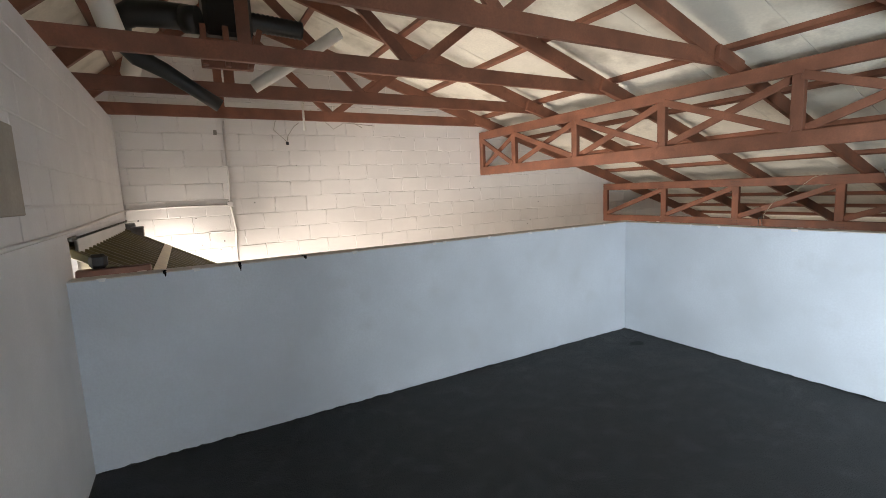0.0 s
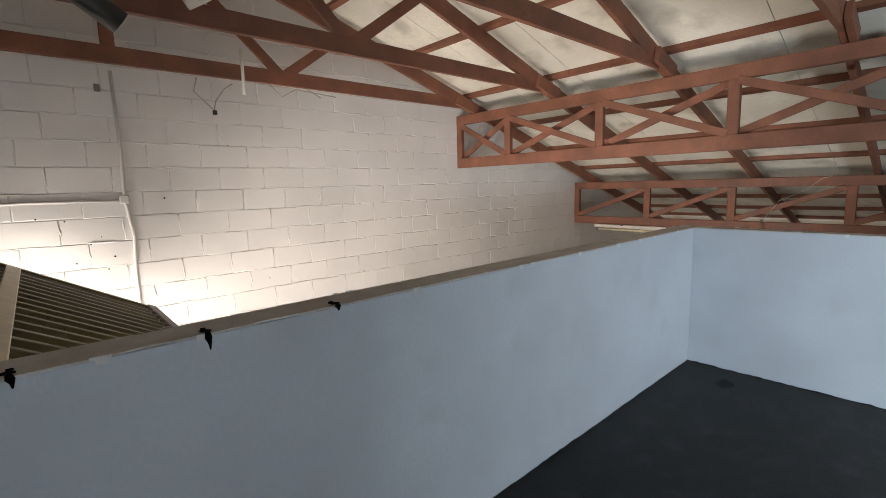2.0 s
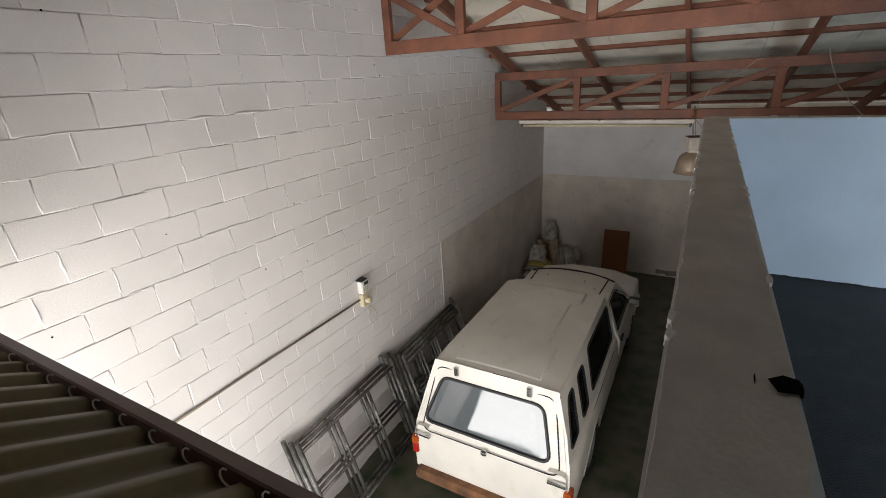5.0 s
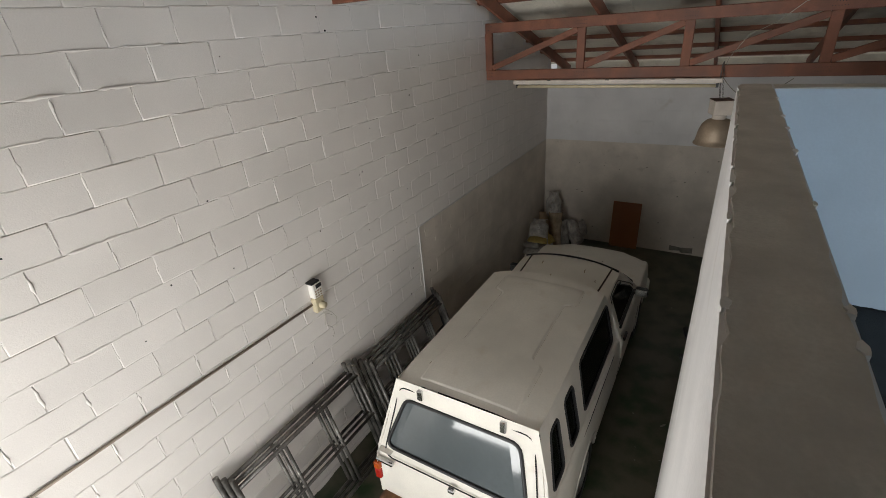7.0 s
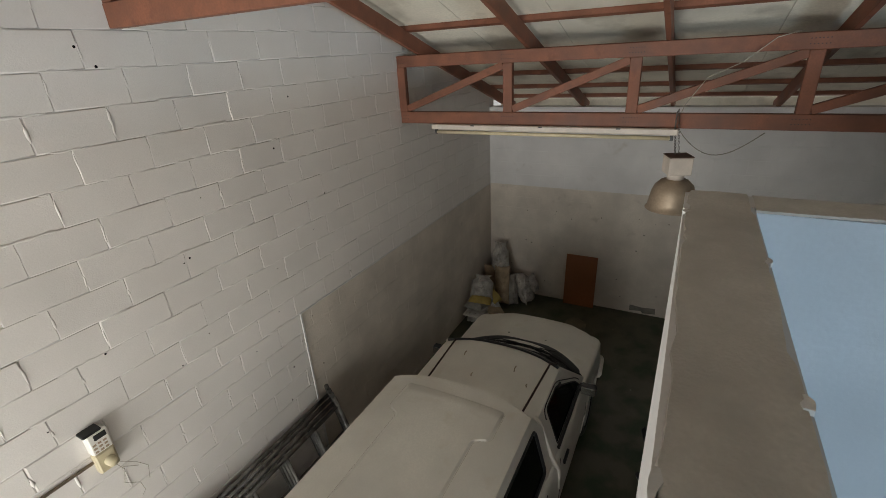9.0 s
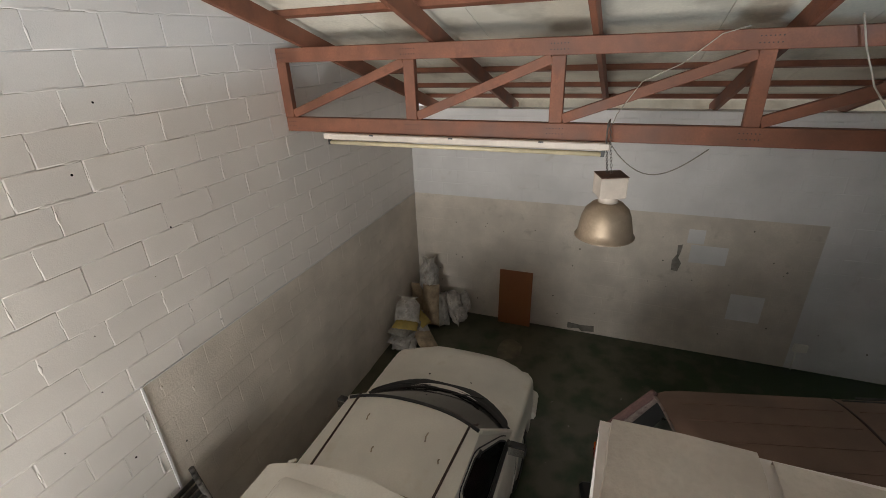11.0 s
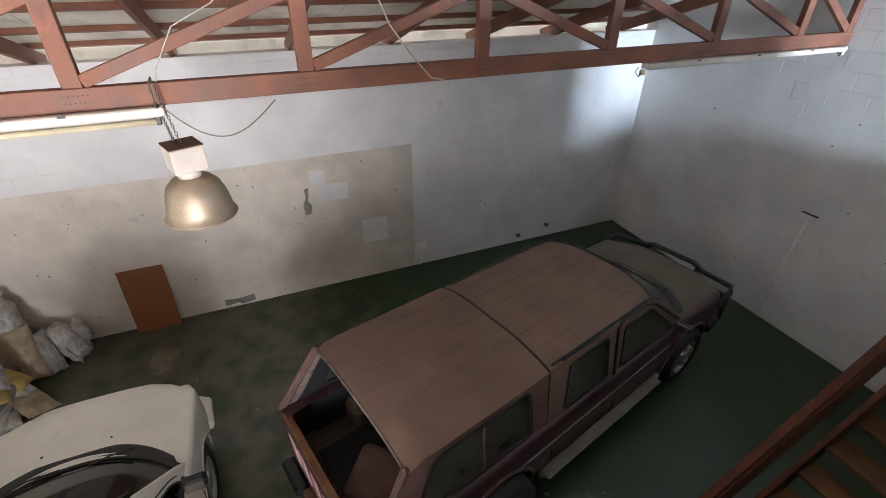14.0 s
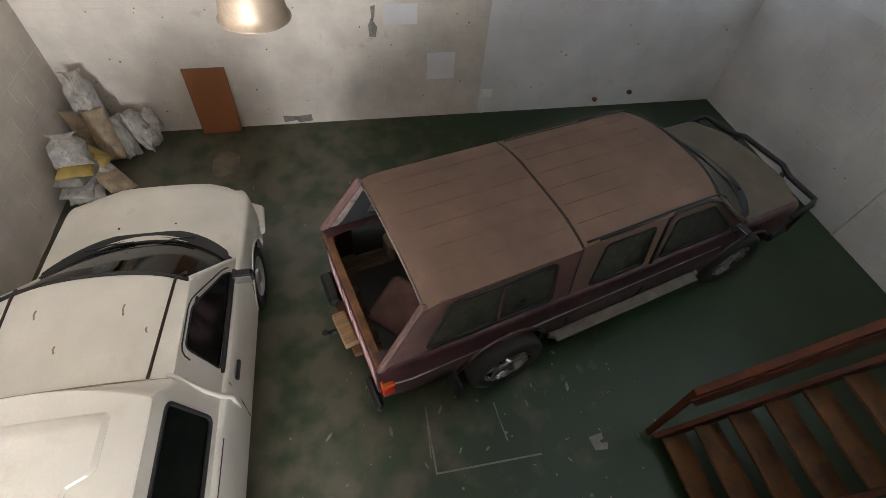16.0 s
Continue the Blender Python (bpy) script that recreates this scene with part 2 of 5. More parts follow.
def truss(y):
    t = thing("roof_truss", "red-brown painted timber roof truss with rafter tail", "truss", (0, y, 0), "roof trusses")
    def bar(name, p, q, w=0.04, h=0.115):
        bm = bmesh.new()
        beam(bm, p, q, w, h, up=(1, 0, 0) if name == "king_post" else (0, 0, 1), bevel=0.004)
        return part(name, bm, M_timber, t)
    bar("bottom_chord", (XW - 0.18, 0, 2.61), (4.72, 0, 2.61), h=0.13)
    d, e = 0.075 / math.cos(math.atan(SLOPE)), 0.075 / math.cos(math.atan(STEEP))
    top = rafter_z(RIDGE)
    bar("rafter", (RIDGE, 0, top + d), (XE + 0.45, 0, rafter_z(XE + 0.45) + d), 0.044, 0.15)
    bar("top_chord", (XW - 0.3, 0, rafter_z(XW - 0.3) + e), (RIDGE - 0.03, 0, rafter_z(RIDGE - 0.03) + e), 0.048, 0.15)
    bar("heel_block", (4.4, -0.05, rafter_z(4.4) + 0.045), (4.78, -0.05, rafter_z(4.78) + 0.06), 0.045, 0.13)
    bar("king_post", (0.8, 0, 2.62), (0.8, 0, top - 0.01), 0.036, 0.09)
    for xa, xb in ((2.15, 2.85), (2.15, 0.98)):
        bar("web", (xa, 0, 2.62), (xb, 0, rafter_z(xb) + 0.05), 0.034, 0.09)
    return t


for y in TRUSS_Y:
    truss(y)

bm = bmesh.new()
purlins = []
for x in (-0.2, 0.3, 0.72, 0.95, 1.75, 2.65, 3.62, 4.64, 5.6, 6.55, 7.5, 8.4, 9.25, 9.97, 10.6):
    bm = bmesh.new()
    side = x > RIDGE
    z = sheet_z(x, side) - 0.03
    beam(bm, (x, YS, z), (x, YN, z), 0.06, 0.05, up=(SLOPE if side else -STEEP, 0, 1))
    tagged(part("purlin", bm, M_timber), "red-brown timber purlin under the roof sheets", "purlin", "roof purlins")


def girder(x, z0, z1, posts, cross, label):
    g = thing("lattice_girder", label, "girder", (x, 0, 0), "lattice girders")
    def bar(name, p, q, w=0.05, h=0.11):
        bm = bmesh.new()
        beam(bm, p, q, w, h, up=(1, 0, 0) if name == "post" else (0, 0, 1), bevel=0.004)
        return part(name, bm, M_timber, g)
    bar("top_chord", (0, YS, z1 - 0.06), (0, YN - 0.01, z1 - 0.06), 0.07, 0.12)
    bar("bottom_chord", (0, YS, z0 + 0.065), (0, YN - 0.01, z0 + 0.065), 0.07, 0.13)
    for y in posts:
        bar("post", (0, y, z0 + 0.13), (0, y, z1 - 0.12), 0.1, 0.05)
    return g, bar


g, bar = girder(4.725, 1.79, 2.487, [], True, "deep red-brown timber lattice girder with crossed braces")
p1 = [6.85, 6.0, 4.77, 3.55, 2.34, 1.12, -0.1, -1.32, -2.55]
for y in p1:
    bar("post", (0, y, 1.92), (0, y, 2.37), 0.09, 0.06)
for a, c in zip(p1, p1[1:]):
    bar("brace", (-0.028, a - 0.03, 2.36), (-0.028, c + 0.03, 1.93), 0.024, 0.07)
    bar("brace", (0.028, a - 0.03, 1.93), (0.028, c + 0.03, 2.36), 0.024, 0.07)
g, bar = girder(7.7, 0.81, 1.54, [], False, "red-brown timber lattice girder with slanting braces")
p2 = [6.85, 5.57, 4.36, 3.07, 1.77, 0.56, -0.66, -1.85, -2.65]
for y in p2:
    bar("post", (0, y, 0.94), (0, y, 1.42), 0.1, 0.06)
for i, (a, c) in enumerate(zip(p2, p2[1:])):
    za, zb = (0.97, 1.4) if i < 4 else (1.4, 0.97)
    bar("brace", (0, a - 0.05, za), (0, c + 0.05, zb), 0.05, 0.075)


# nail plates on the joints of the second girder
for y in p2:
    for z in (0.86, 0.9, 1.46, 1.5):
        bm = bmesh.new()
        for k in range(6):
            c = (-0.0352, y - 0.06 + 0.024 * k, z)
            tube(bm, [c, (c[0] - 0.0015, c[1], c[2])], 0.0045, 6)
        part("nail_row", bm, M_dark, g)
for name, along, a0, a1, at, face in (("trim_15", "x", XW, PX0, PY0, -1), ("trim_16", "y", -1.75, PY0, PX0, -1)):
    bm = bmesh.new()
    jr = random.Random(len(name) + ord(along))
    rows = []
    n = int((a1 - a0) / 0.035)
    for i in range(n + 1):
        a = a0 + (a1 - a0) * i / n
        h = 0.003 + 0.009 * jr.random() ** 2
        rows.append([((a, at + face * d, zz) if along == "x" else (at + face * d, a, zz)) for d, zz in ((0.004, 0.0005), (0.0025, h * 0.7), (0.0005, h))])
    vs = [[bm.verts.new(p) for p in r] for r in rows]
    for r, s in zip(vs, vs[1:]):
        for k in range(2):
            bm.faces.new((r[k], r[k + 1], s[k + 1], s[k]))
    structure(part(name, bm, M_mezz), "ragged edge of dark floor paint on the low wall")
# ---- pickups ----
M_dustglass = mat("dusty_glass", (0.05, 0.054, 0.042), 0.35, vary=0.35, big=6, small=30, bump=0.03, stain=(0.075, 0.068, 0.055), stain_at=0.5)
M_darkglass = mat("tinted_glass", (0.008, 0.01, 0.009), 0.06, vary=0.1, bump=0.0, spec=0.25)
M_brownrubber = mat("perished_rubber", (0.05, 0.028, 0.022), 0.7, vary=0.2, bump=0.1)
M_interior = mat("dark_upholstery", (0.018, 0.018, 0.018), 0.85, vary=0.15, bump=0.1)
M_chrome = mat("chrome", (0.6, 0.6, 0.6), 0.2, metal=1.0, vary=0.05, bump=0.0)
M_alloy = mat("alloy", (0.62, 0.62, 0.6), 0.35, metal=0.9, vary=0.1, bump=0.02)
M_dullalloy = mat("dusty_alloy", (0.45, 0.44, 0.42), 0.3, metal=0.9, vary=0.25, big=9, bump=0.03)
M_redlens = mat("red_lens", (0.4, 0.02, 0.012), 0.25, vary=0.1, bump=0.0)
M_amber = mat("amber_lens", (0.42, 0.075, 0.01), 0.25, vary=0.1, bump=0.0)
M_maroon = mat("maroon_paint", (0.06, 0.021, 0.026), 0.38, vary=0.25, big=4, small=50, bump=0.05, stain=(0.13, 0.085, 0.078), stain_at=0.6, soft=0.2)
M_dustymaroon = mat("dusty_maroon_side", (0.15, 0.08, 0.07), 0.65, vary=0.2, big=5, small=60, bump=0.06, stain=(0.075, 0.034, 0.038), stain_at=0.56, soft=0.2)
M_silver = mat("silver_stripe", (0.5, 0.48, 0.46), 0.4, vary=0.2, big=8, bump=0.02)
M_bedfloor = mat("rusty_bed_floor", (0.11, 0.07, 0.045), 0.8, vary=0.2, bump=0.15)
M_rust = mat("rust", (0.2, 0.09, 0.04), 0.85, vary=0.3, big=8, small=60, bump=0.3)
M_step = mat("dusty_aluminium", (0.185, 0.16, 0.13), 0.7, vary=0.2, big=5, bump=0.1)
M_tyre = mat("dusty_tyre", (0.022, 0.02, 0.017), 0.85, vary=0.2, big=6, small=60, bump=0.2)
M_dustshade = mat("caked_dust_and_step_shade", (0.4, 0.33, 0.24), 0.9, vary=0.2, big=10, bump=0.1)
M_olivedust = mat("olive_dust", (0.14, 0.112, 0.078), 0.85, vary=0.16, big=3, small=60, bump=0.08)
M_rib = mat("dark_roof_groove", (0.175, 0.1, 0.075), 0.85, vary=0.2, big=5, bump=0.05)
M_scuffed = mat("scuffed_dusty_paint", (0.27, 0.21, 0.185), 0.75, vary=0.3, big=9, small=60, bump=0.15, stain=(0.1, 0.06, 0.055), stain_at=0.55)
M_pink = mat("faded_pink_lettering", (0.7, 0.42, 0.42), 0.6, vary=0.1, bump=0.0)


def smooth(a, b, x):
    t = min(1, max(0, (x - a) / (b - a)))
    return t * t * (3 - 2 * t)


def grid(bm, rows, close=False):
    """Faces between rows of points."""
    vs = [[bm.verts.new(p) for p in r] for r in rows]
    for a, c in zip(vs, vs[1:]):
        for k in range(len(a) - 1):
            bm.faces.new((a[k], a[k + 1], c[k + 1], c[k])).smooth = True
    return vs


def plate(bm, outer, holes, at):
    """A sheet with an outline and openings in it, given flat and carried into space by at()."""
    edges = []
    for loop in (outer, *holes):
        vs = [bm.verts.new((p[0], p[1], 0)) for p in loop]
        edges += [bm.edges.new((vs[i], vs[(i + 1) % len(vs)])) for i in range(len(vs))]
    r = bmesh.ops.triangle_fill(bm, edges=edges, use_beauty=True, use_dissolve=False)
    for v in bm.verts:
        v.co = at(v.co.x, v.co.y)


def rounded(corners, r=0.05, n=4):
    """Corners rounded off."""
    out = []
    k = len(corners)
    for i in range(k):
        p, a, c = Vector(corners[i]), Vector(corners[i - 1]), Vector(corners[(i + 1) % k])
        d = min(r, (a - p).length * 0.45, (c - p).length * 0.45)
        s, e = p + (a - p).normalized() * d, p + (c - p).normalized() * d
        for j in range(n + 1):
            t = j / n
            out.append(tuple((1 - t) ** 2 * s + 2 * t * (1 - t) * p + t * t * e))
    return out


def wheel(parent, u, y, r, side, rim, rubber):
    w = new("wheel")
    w.parent = parent
    w.matrix_local = Matrix.Translation((u, y, r)) @ pose(0, 0, 0, -90 * side, 0, 0)
    bm = bmesh.new()
    lathe(bm, [(r * 0.62, -0.1), (r * 0.9, -0.105), (r * 0.98, -0.08), (r, -0.03), (r, 0.04), (r * 0.98, 0.08), (r * 0.9, 0.1), (r * 0.64, 0.095), (r * 0.62, 0.06)], n=36)
    part("tyre", bm, rubber, w, "dusty black rubber tyre")
    bm = bmesh.new()
    lathe(bm, [(r * 0.63, 0.09), (r * 0.6, 0.085), (r * 0.56, 0.03), (r * 0.55, -0.05), (0.001, -0.05)], n=30)
    for k in range(6):
        a = k * math.pi / 3
        m = Matrix.Rotation(a, 4, "Z")
        box(bm, 0.03, r * 0.58, -0.032, 0.032, 0.02, 0.07, m, bevel=0.008)
    lathe(bm, [(0.085, 0.03), (0.08, 0.085), (0.05, 0.095), (0.001, 0.095)], n=18)
    part("rim", bm, rim, w, "spoked metal wheel rim")
    return w


def pickup(car, s):
    """Body, bonnet, cab and canopy of a pickup; lengths run forward from the tailgate, heights up from the floor."""
    W, L, sill, paint, low = s["half"], s["length"], s["sill"], s["paint"], s["low_paint"]
    wheels, wr, arch = s["wheels"], s["wheel_r"], s["wheel_r"] + 0.075

    def shoulder(u):
        if u < s["cowl"]:
            return s["belt"]
        return s["belt"] - (s["belt"] - s["nose"]) * smooth(s["cowl"], L + 0.3, u) - 0.01 * smooth(s["cowl"], s["cowl"] + 0.1, u) - 0.06 * smooth(L - 0.2, L, u) ** 2

    def half(u):
        return W - 0.09 * smooth(L - 0.4, L + 0.05, u) ** 2 - 0.03 * smooth(0.25, 0.0, u)

    def under(u):
        z = sill + 0.05 * smooth(0.7, 0.0, u)
        for c in wheels:
            if abs(u - c) < arch:
                z = max(z, wr + math.sqrt(arch * arch - (u - c) ** 2) * 0.98)
        return z

    us = sorted({round(L * i / 60, 4) for i in range(61)} | {round(c + arch * math.sin(a * math.pi / 20), 4) for c in wheels for a in range(-10, 11)} | {round(c + sg * (arch + 0.002), 4) for c in wheels for sg in (-1, 1)})

    def side_y(u, z):
        t = (z - sill) / (s["belt"] - sill)
        return half(u) - 0.035 * abs(t - 0.55) ** 1.5 * 2.0 - 0.02 * smooth(0.93, 1.0, t)

    for sg in (1, -1):
        bm = bmesh.new()
        rows = []
        for u in us:
            zb, zt = under(u), shoulder(u)
            col = [(u, sg * (side_y(u, zb) - 0.05), zb), (u, sg * side_y(u, zb), zb)]
            for k in range(1, 9):
                z = zb + (zt - 0.03 - zb) * k / 8
                col.append((u, sg * side_y(u, z), z))
            y = side_y(u, zt - 0.03)
            col += [(u, sg * (y - 0.012), zt - 0.01), (u, sg * (y - 0.035), zt), (u, sg * (y - 0.16), zt + 0.002)]
            rows.append([(q[0] - 0.1 * smooth(L - 0.4, L, u), q[1], q[2]) for q in col])
        grid(bm, rows)
        ob = part("body_side", bm, low, car, s.get("side_label", ""), 50)
        for c in wheels:
            bm = bmesh.new()
            tube(bm, [(c + arch * math.sin(a), sg * (side_y(c, wr + arch * math.cos(a)) + s.get("flare", -0.006)), wr + arch * 0.98 * math.cos(a)) for a in [(-0.5 + i / 16) * math.pi for i in range(17)]], s.get("lip", 0.016), 6)
            part("arch_lip", bm, low, ob)
            bm = bmesh.new()
            rows = []
            for i in range(13):
                a = (-0.5 + i / 12) * math.pi
                p = (c + (arch + 0.01) * math.sin(a), wr + (arch + 0.01) * math.cos(a))
                rows.append([(p[0], sg * 0.45, p[1]), (p[0], sg * (W - 0.05), p[1])])
            grid(bm, rows)
            part("wheel_well", bm, M_dark, ob)
    # bonnet
    bm = bmesh.new()
    rows = []
    n = 14
    for i in range(n + 1):
        u = s["cowl"] - 0.02 + (L + 0.01 - s["cowl"]) * i / n
        z0, h = shoulder(u) + 0.004, half(u) - 0.09
        drop = 0.0
        row = []
        for k in range(-8, 9):
            t = k / 8
            y = t * h
            bulge = 0.018 * (smooth(0.75, 0.6, abs(t)))
            row.append((u + s["cowl_bow"] * (1 - abs(t) ** 2.4) * smooth(s["cowl"] + 0.9, s["cowl"] - 0.02, u) - 0.1 * abs(t) ** 6 * smooth(L - 0.4, L, u), y, z0 + 0.035 * (1 - t * t) + bulge - drop))
        rows.append(row)
    grid(bm, rows)
    part("bonnet", bm, s.get("bonnet", paint), car, s.get("bonnet_label", ""), 60)
    # front end
    bm = bmesh.new()
    rows = []
    for z in (sill + 0.02, sill + 0.25, s["nose"] - 0.2, s["nose"] - 0.06):
        rows.append([(L - 0.06 + 0.05 * (1 - (k / 6) ** 2) - 0.1 * (abs(k) / 6) ** 4, k / 6 * half(L), z) for k in range(-6, 7)])
    grid(bm, rows)
    part("front_panel", bm, low, car)
    bm = bmesh.new()
    tube(bm, [(L - 0.35, -W + 0.03, 0.5), (L - 0.05, -W + 0.05, 0.5), (L + 0.05, -W + 0.25, 0.5), (L + 0.08, 0, 0.5), (L + 0.05, W - 0.25, 0.5), (L - 0.05, W - 0.05, 0.5), (L - 0.35, W - 0.03, 0.5)], 0.07, 8)
    part("front_bumper", bm, s["bumper"], car)
    # greenhouse: sides
    rb = s["belt"]

    def wall_at(z0, z1, y0, y1, sg, off=0.0):
        def at(u, z):
            t = (z - z0) / (z1 - z0)
            return Vector((u, sg * (y0 + (y1 - y0) * (0.82 * t + 0.18 * t * t) + off), z))
        return at

    def glazed(name, outer, wins, z0, z1, y0, y1, material, pane, seal=0.014):
        for sg in (1, -1):
            bm = bmesh.new()
            plate(bm, outer, wins, wall_at(z0, z1, y0, y1, sg))
            ob = part(name, bm, material, car)
            for w in wins:
                bm = bmesh.new()
                at = wall_at(z0, z1, y0, y1, sg, -0.012)
                plate(bm, w, [], at)
                part("pane", bm, pane, ob, s["pane_label"])
                bm = bmesh.new()
                at = wall_at(z0, z1, y0, y1, sg, -0.002)
                tube(bm, [at(*p) for p in w], seal, 6, True)
                part("window_seal", bm, s.get("seal_paint", M_dark), ob)

    def roof(name, u0, u1, hw, z, crown, f0=0.0, f1=0.0, bow=0.0, material=None):
        bm = bmesh.new()
        rows = []
        for i in range(15):
            t = i / 14
            u = u0 + (u1 - u0) * t
            row = []
            for k in range(-12, 13):
                q = k / 12
                zz = z + crown * (1 - abs(q) ** 3.2) - f0 * smooth(0.1, 0, t) - f1 * smooth(0.9, 1.0, t)
                row.append((u + bow * (1 - q * q) * (t - 0.0), q * hw, zz))
            rows.append(row)
        grid(bm, rows)
        return part(name, bm, material or paint, car, s.get("roof_label", ""), 70)

    yb = W - 0.06
    c0, c1 = s["cab"]
    zr, hr = s["cab_roof"], s["cab_half"]
    cab_out = [(c0, rb), (s["cowl"] + 0.05, rb), (c1 + 0.02, zr), (c0, zr)]
    glazed("cab_side", cab_out, [rounded(w, 0.05) for w in s["cab_windows"]], rb, zr, yb, hr, paint, s["cab_pane"], s.get("seal", 0.014))
    cab_top = roof("cab_roof", c0, c1, hr + 0.004, zr - 0.002, s["crown"], 0.0, 0.012, s["top_bow"])
    for sg in (1, -1):
        bm = bmesh.new()
        g0, g1 = s["gutter"]
        lift = lambda y: zr + s["crown"] * (1 - (y / hr) ** 3.2)
        tube(bm, [(c0 + 0.04 + (c1 - c0 - 0.03) * i / 8, sg * (g0 + (g1 - g0) * i / 8), lift(g0 + (g1 - g0) * i / 8) - 0.003) for i in range(9)] + [(c1 + 0.1, sg * (g1 + 0.04), zr - 0.035)], 0.011, 6)
        part("rain_gutter", bm, s["gutter_paint"], cab_top, "dark joint strip along the roof")
    # windscreen
    bm = bmesh.new()
    rows = []
    for i in range(7):
        t = i / 6
        row = []
        for k in range(-8, 9):
            q = k / 8
            h = hr + (yb - 0.03 - hr) * (1 - t)
            u = s["cowl"] + (c1 - s["cowl"]) * t + (s["cowl_bow"] * (1 - t) + s["top_bow"] * t) * (1 - abs(q) ** 2.4)
            row.append((u, q * (h - 0.01), rb + 0.02 + (zr - rb - 0.02) * t + 0.9 * s["crown"] * t * (1 - q * q)))
        rows.append(row)
    grid(bm, rows)
    ws = part("windscreen", bm, s["screen"], car, "curved windscreen glass", 80)
    bm = bmesh.new()
    tube(bm, rows[0], s.get("cowl_r", 0.024), 8)
    part("cowl_seal", bm, M_dark, ws)
    bm = bmesh.new()
    tube(bm, rows[-1], 0.016, 8)
    part("top_seal", bm, M_dark, ws)
    bm = bmesh.new()
    grid(bm, [[(q[0] - 0.02, q[1], q[2] + 0.022) for q in rows[0]], [(q[0] + 0.05, q[1] * 0.99, q[2] + 0.034) for q in rows[0]], [(q[0] + 0.105, q[1] * 0.96, q[2] + 0.022) for q in rows[0]]])
    part("cowl_panel", bm, M_dark, ws, "black cowl panel below the windscreen")
    for a in (-0.42, 0.08):
        bm = bmesh.new()
        tube(bm, [(s["cowl"] + s["cowl_bow"] - 0.03, a, rb + 0.06), (s["cowl"] + s["cowl_bow"] - 0.05, a + 0.18, rb + 0.07), (s["cowl"] + s["cowl_bow"] - 0.1, a + 0.36, rb + 0.075)], 0.007, 5)
        part("wiper", bm, M_dark, ws)
    for sg in (1, -1):
        bm = bmesh.new()
        beam(bm, (s["cowl"] + 0.03, sg * (yb - 0.02), rb - 0.01), (c1, sg * (hr - 0.01), zr - 0.005), 0.05, 0.045, bevel=0.012)
        part("pillar", bm, paint, car)
        bm = bmesh.new()
        box(bm, -0.035, 0.05, -0.08, 0.08, -0.055, 0.055, bevel=0.02)
        for v in bm.verts:
            v.co = Vector((s["cowl"] - 0.22, sg * (W + 0.04), rb + 0.07)) + v.co
        beam(bm, (s["cowl"] - 0.2, sg * (W - 0.08), rb + 0.02), (s["cowl"] - 0.2, sg * (W + 0.05), rb + 0.06), 0.03, 0.03)
        mirror = part("mirror", bm, s["mirror"], car, s["mirror_label"])
        bm = bmesh.new()
        box(bm, -0.04, -0.034, -0.07, 0.07, -0.045, 0.045, bevel=0.002)
        for v in bm.verts:
            v.co = Vector((s["cowl"] - 0.22, sg * (W + 0.04), rb + 0.07)) + v.co
        part("mirror_glass", bm, M_chrome, mirror, "bright mirror glass")
        bm = bmesh.new()
        box(bm, L - 0.42, L - 0.26, sg * (W - 0.09) - 0.03, sg * (W - 0.09) + 0.03, s["nose"] - 0.27, s["nose"] - 0.1, bevel=0.02)
        part("corner_lamp", bm, s["corner"], car, "pale corner lamp")
    # inside
    bm = bmesh.new()
    box(bm, c0 + 0.05, s["cowl"], -W + 0.12, W - 0.12, sill + 0.1, sill + 0.25)
    box(bm, s["cowl"] - 0.4, s["cowl"] + 0.02, -W + 0.12, W - 0.12, rb - 0.25, rb - 0.02, bevel=0.04)
    for y in (-0.36, 0.36):
        for us0 in s["seats"]:
            box(bm, us0, us0 + 0.5, y - 0.25, y + 0.25, sill + 0.25, sill + 0.5, bevel=0.05)
            box(bm, us0 - 0.12, us0 + 0.06, y - 0.25, y + 0.25, sill + 0.3, rb + 0.1, bevel=0.05)
    part("seats", bm, M_interior, car)
    bm = bmesh.new()
    tube(bm, [(s["cowl"] - 0.45 + 0.06 * math.sin(a), -0.36 + 0.18 * math.cos(a), rb - 0.02 + 0.17 * math.sin(a)) for a in [i * math.pi / 9 for i in range(18)]], 0.014, 6, True)
    part("steering_wheel", bm, M_interior, car)
    for u in wheels:
        for sg in (1, -1):
            wheel(car, u, sg * (s.get("track", W - 0.12) - (s.get("tuck", 0.0) if u > 3 else 0.0)), wr, sg, s["rim"], s.get("tyre", M_dark))
    bm = bmesh.new()
    box(bm, 0.15, L - 0.2, -0.5, 0.5, sill - 0.02, sill + 0.12)
    part("underbody", bm, M_dark, car)
    return side_y, glazed, roof, plate


def seams(car, lines, material=None, r=0.005):
    for pts in lines:
        bm = bmesh.new()
        tube(bm, pts, r, 5)
        part("seam", bm, material or M_dark, car)


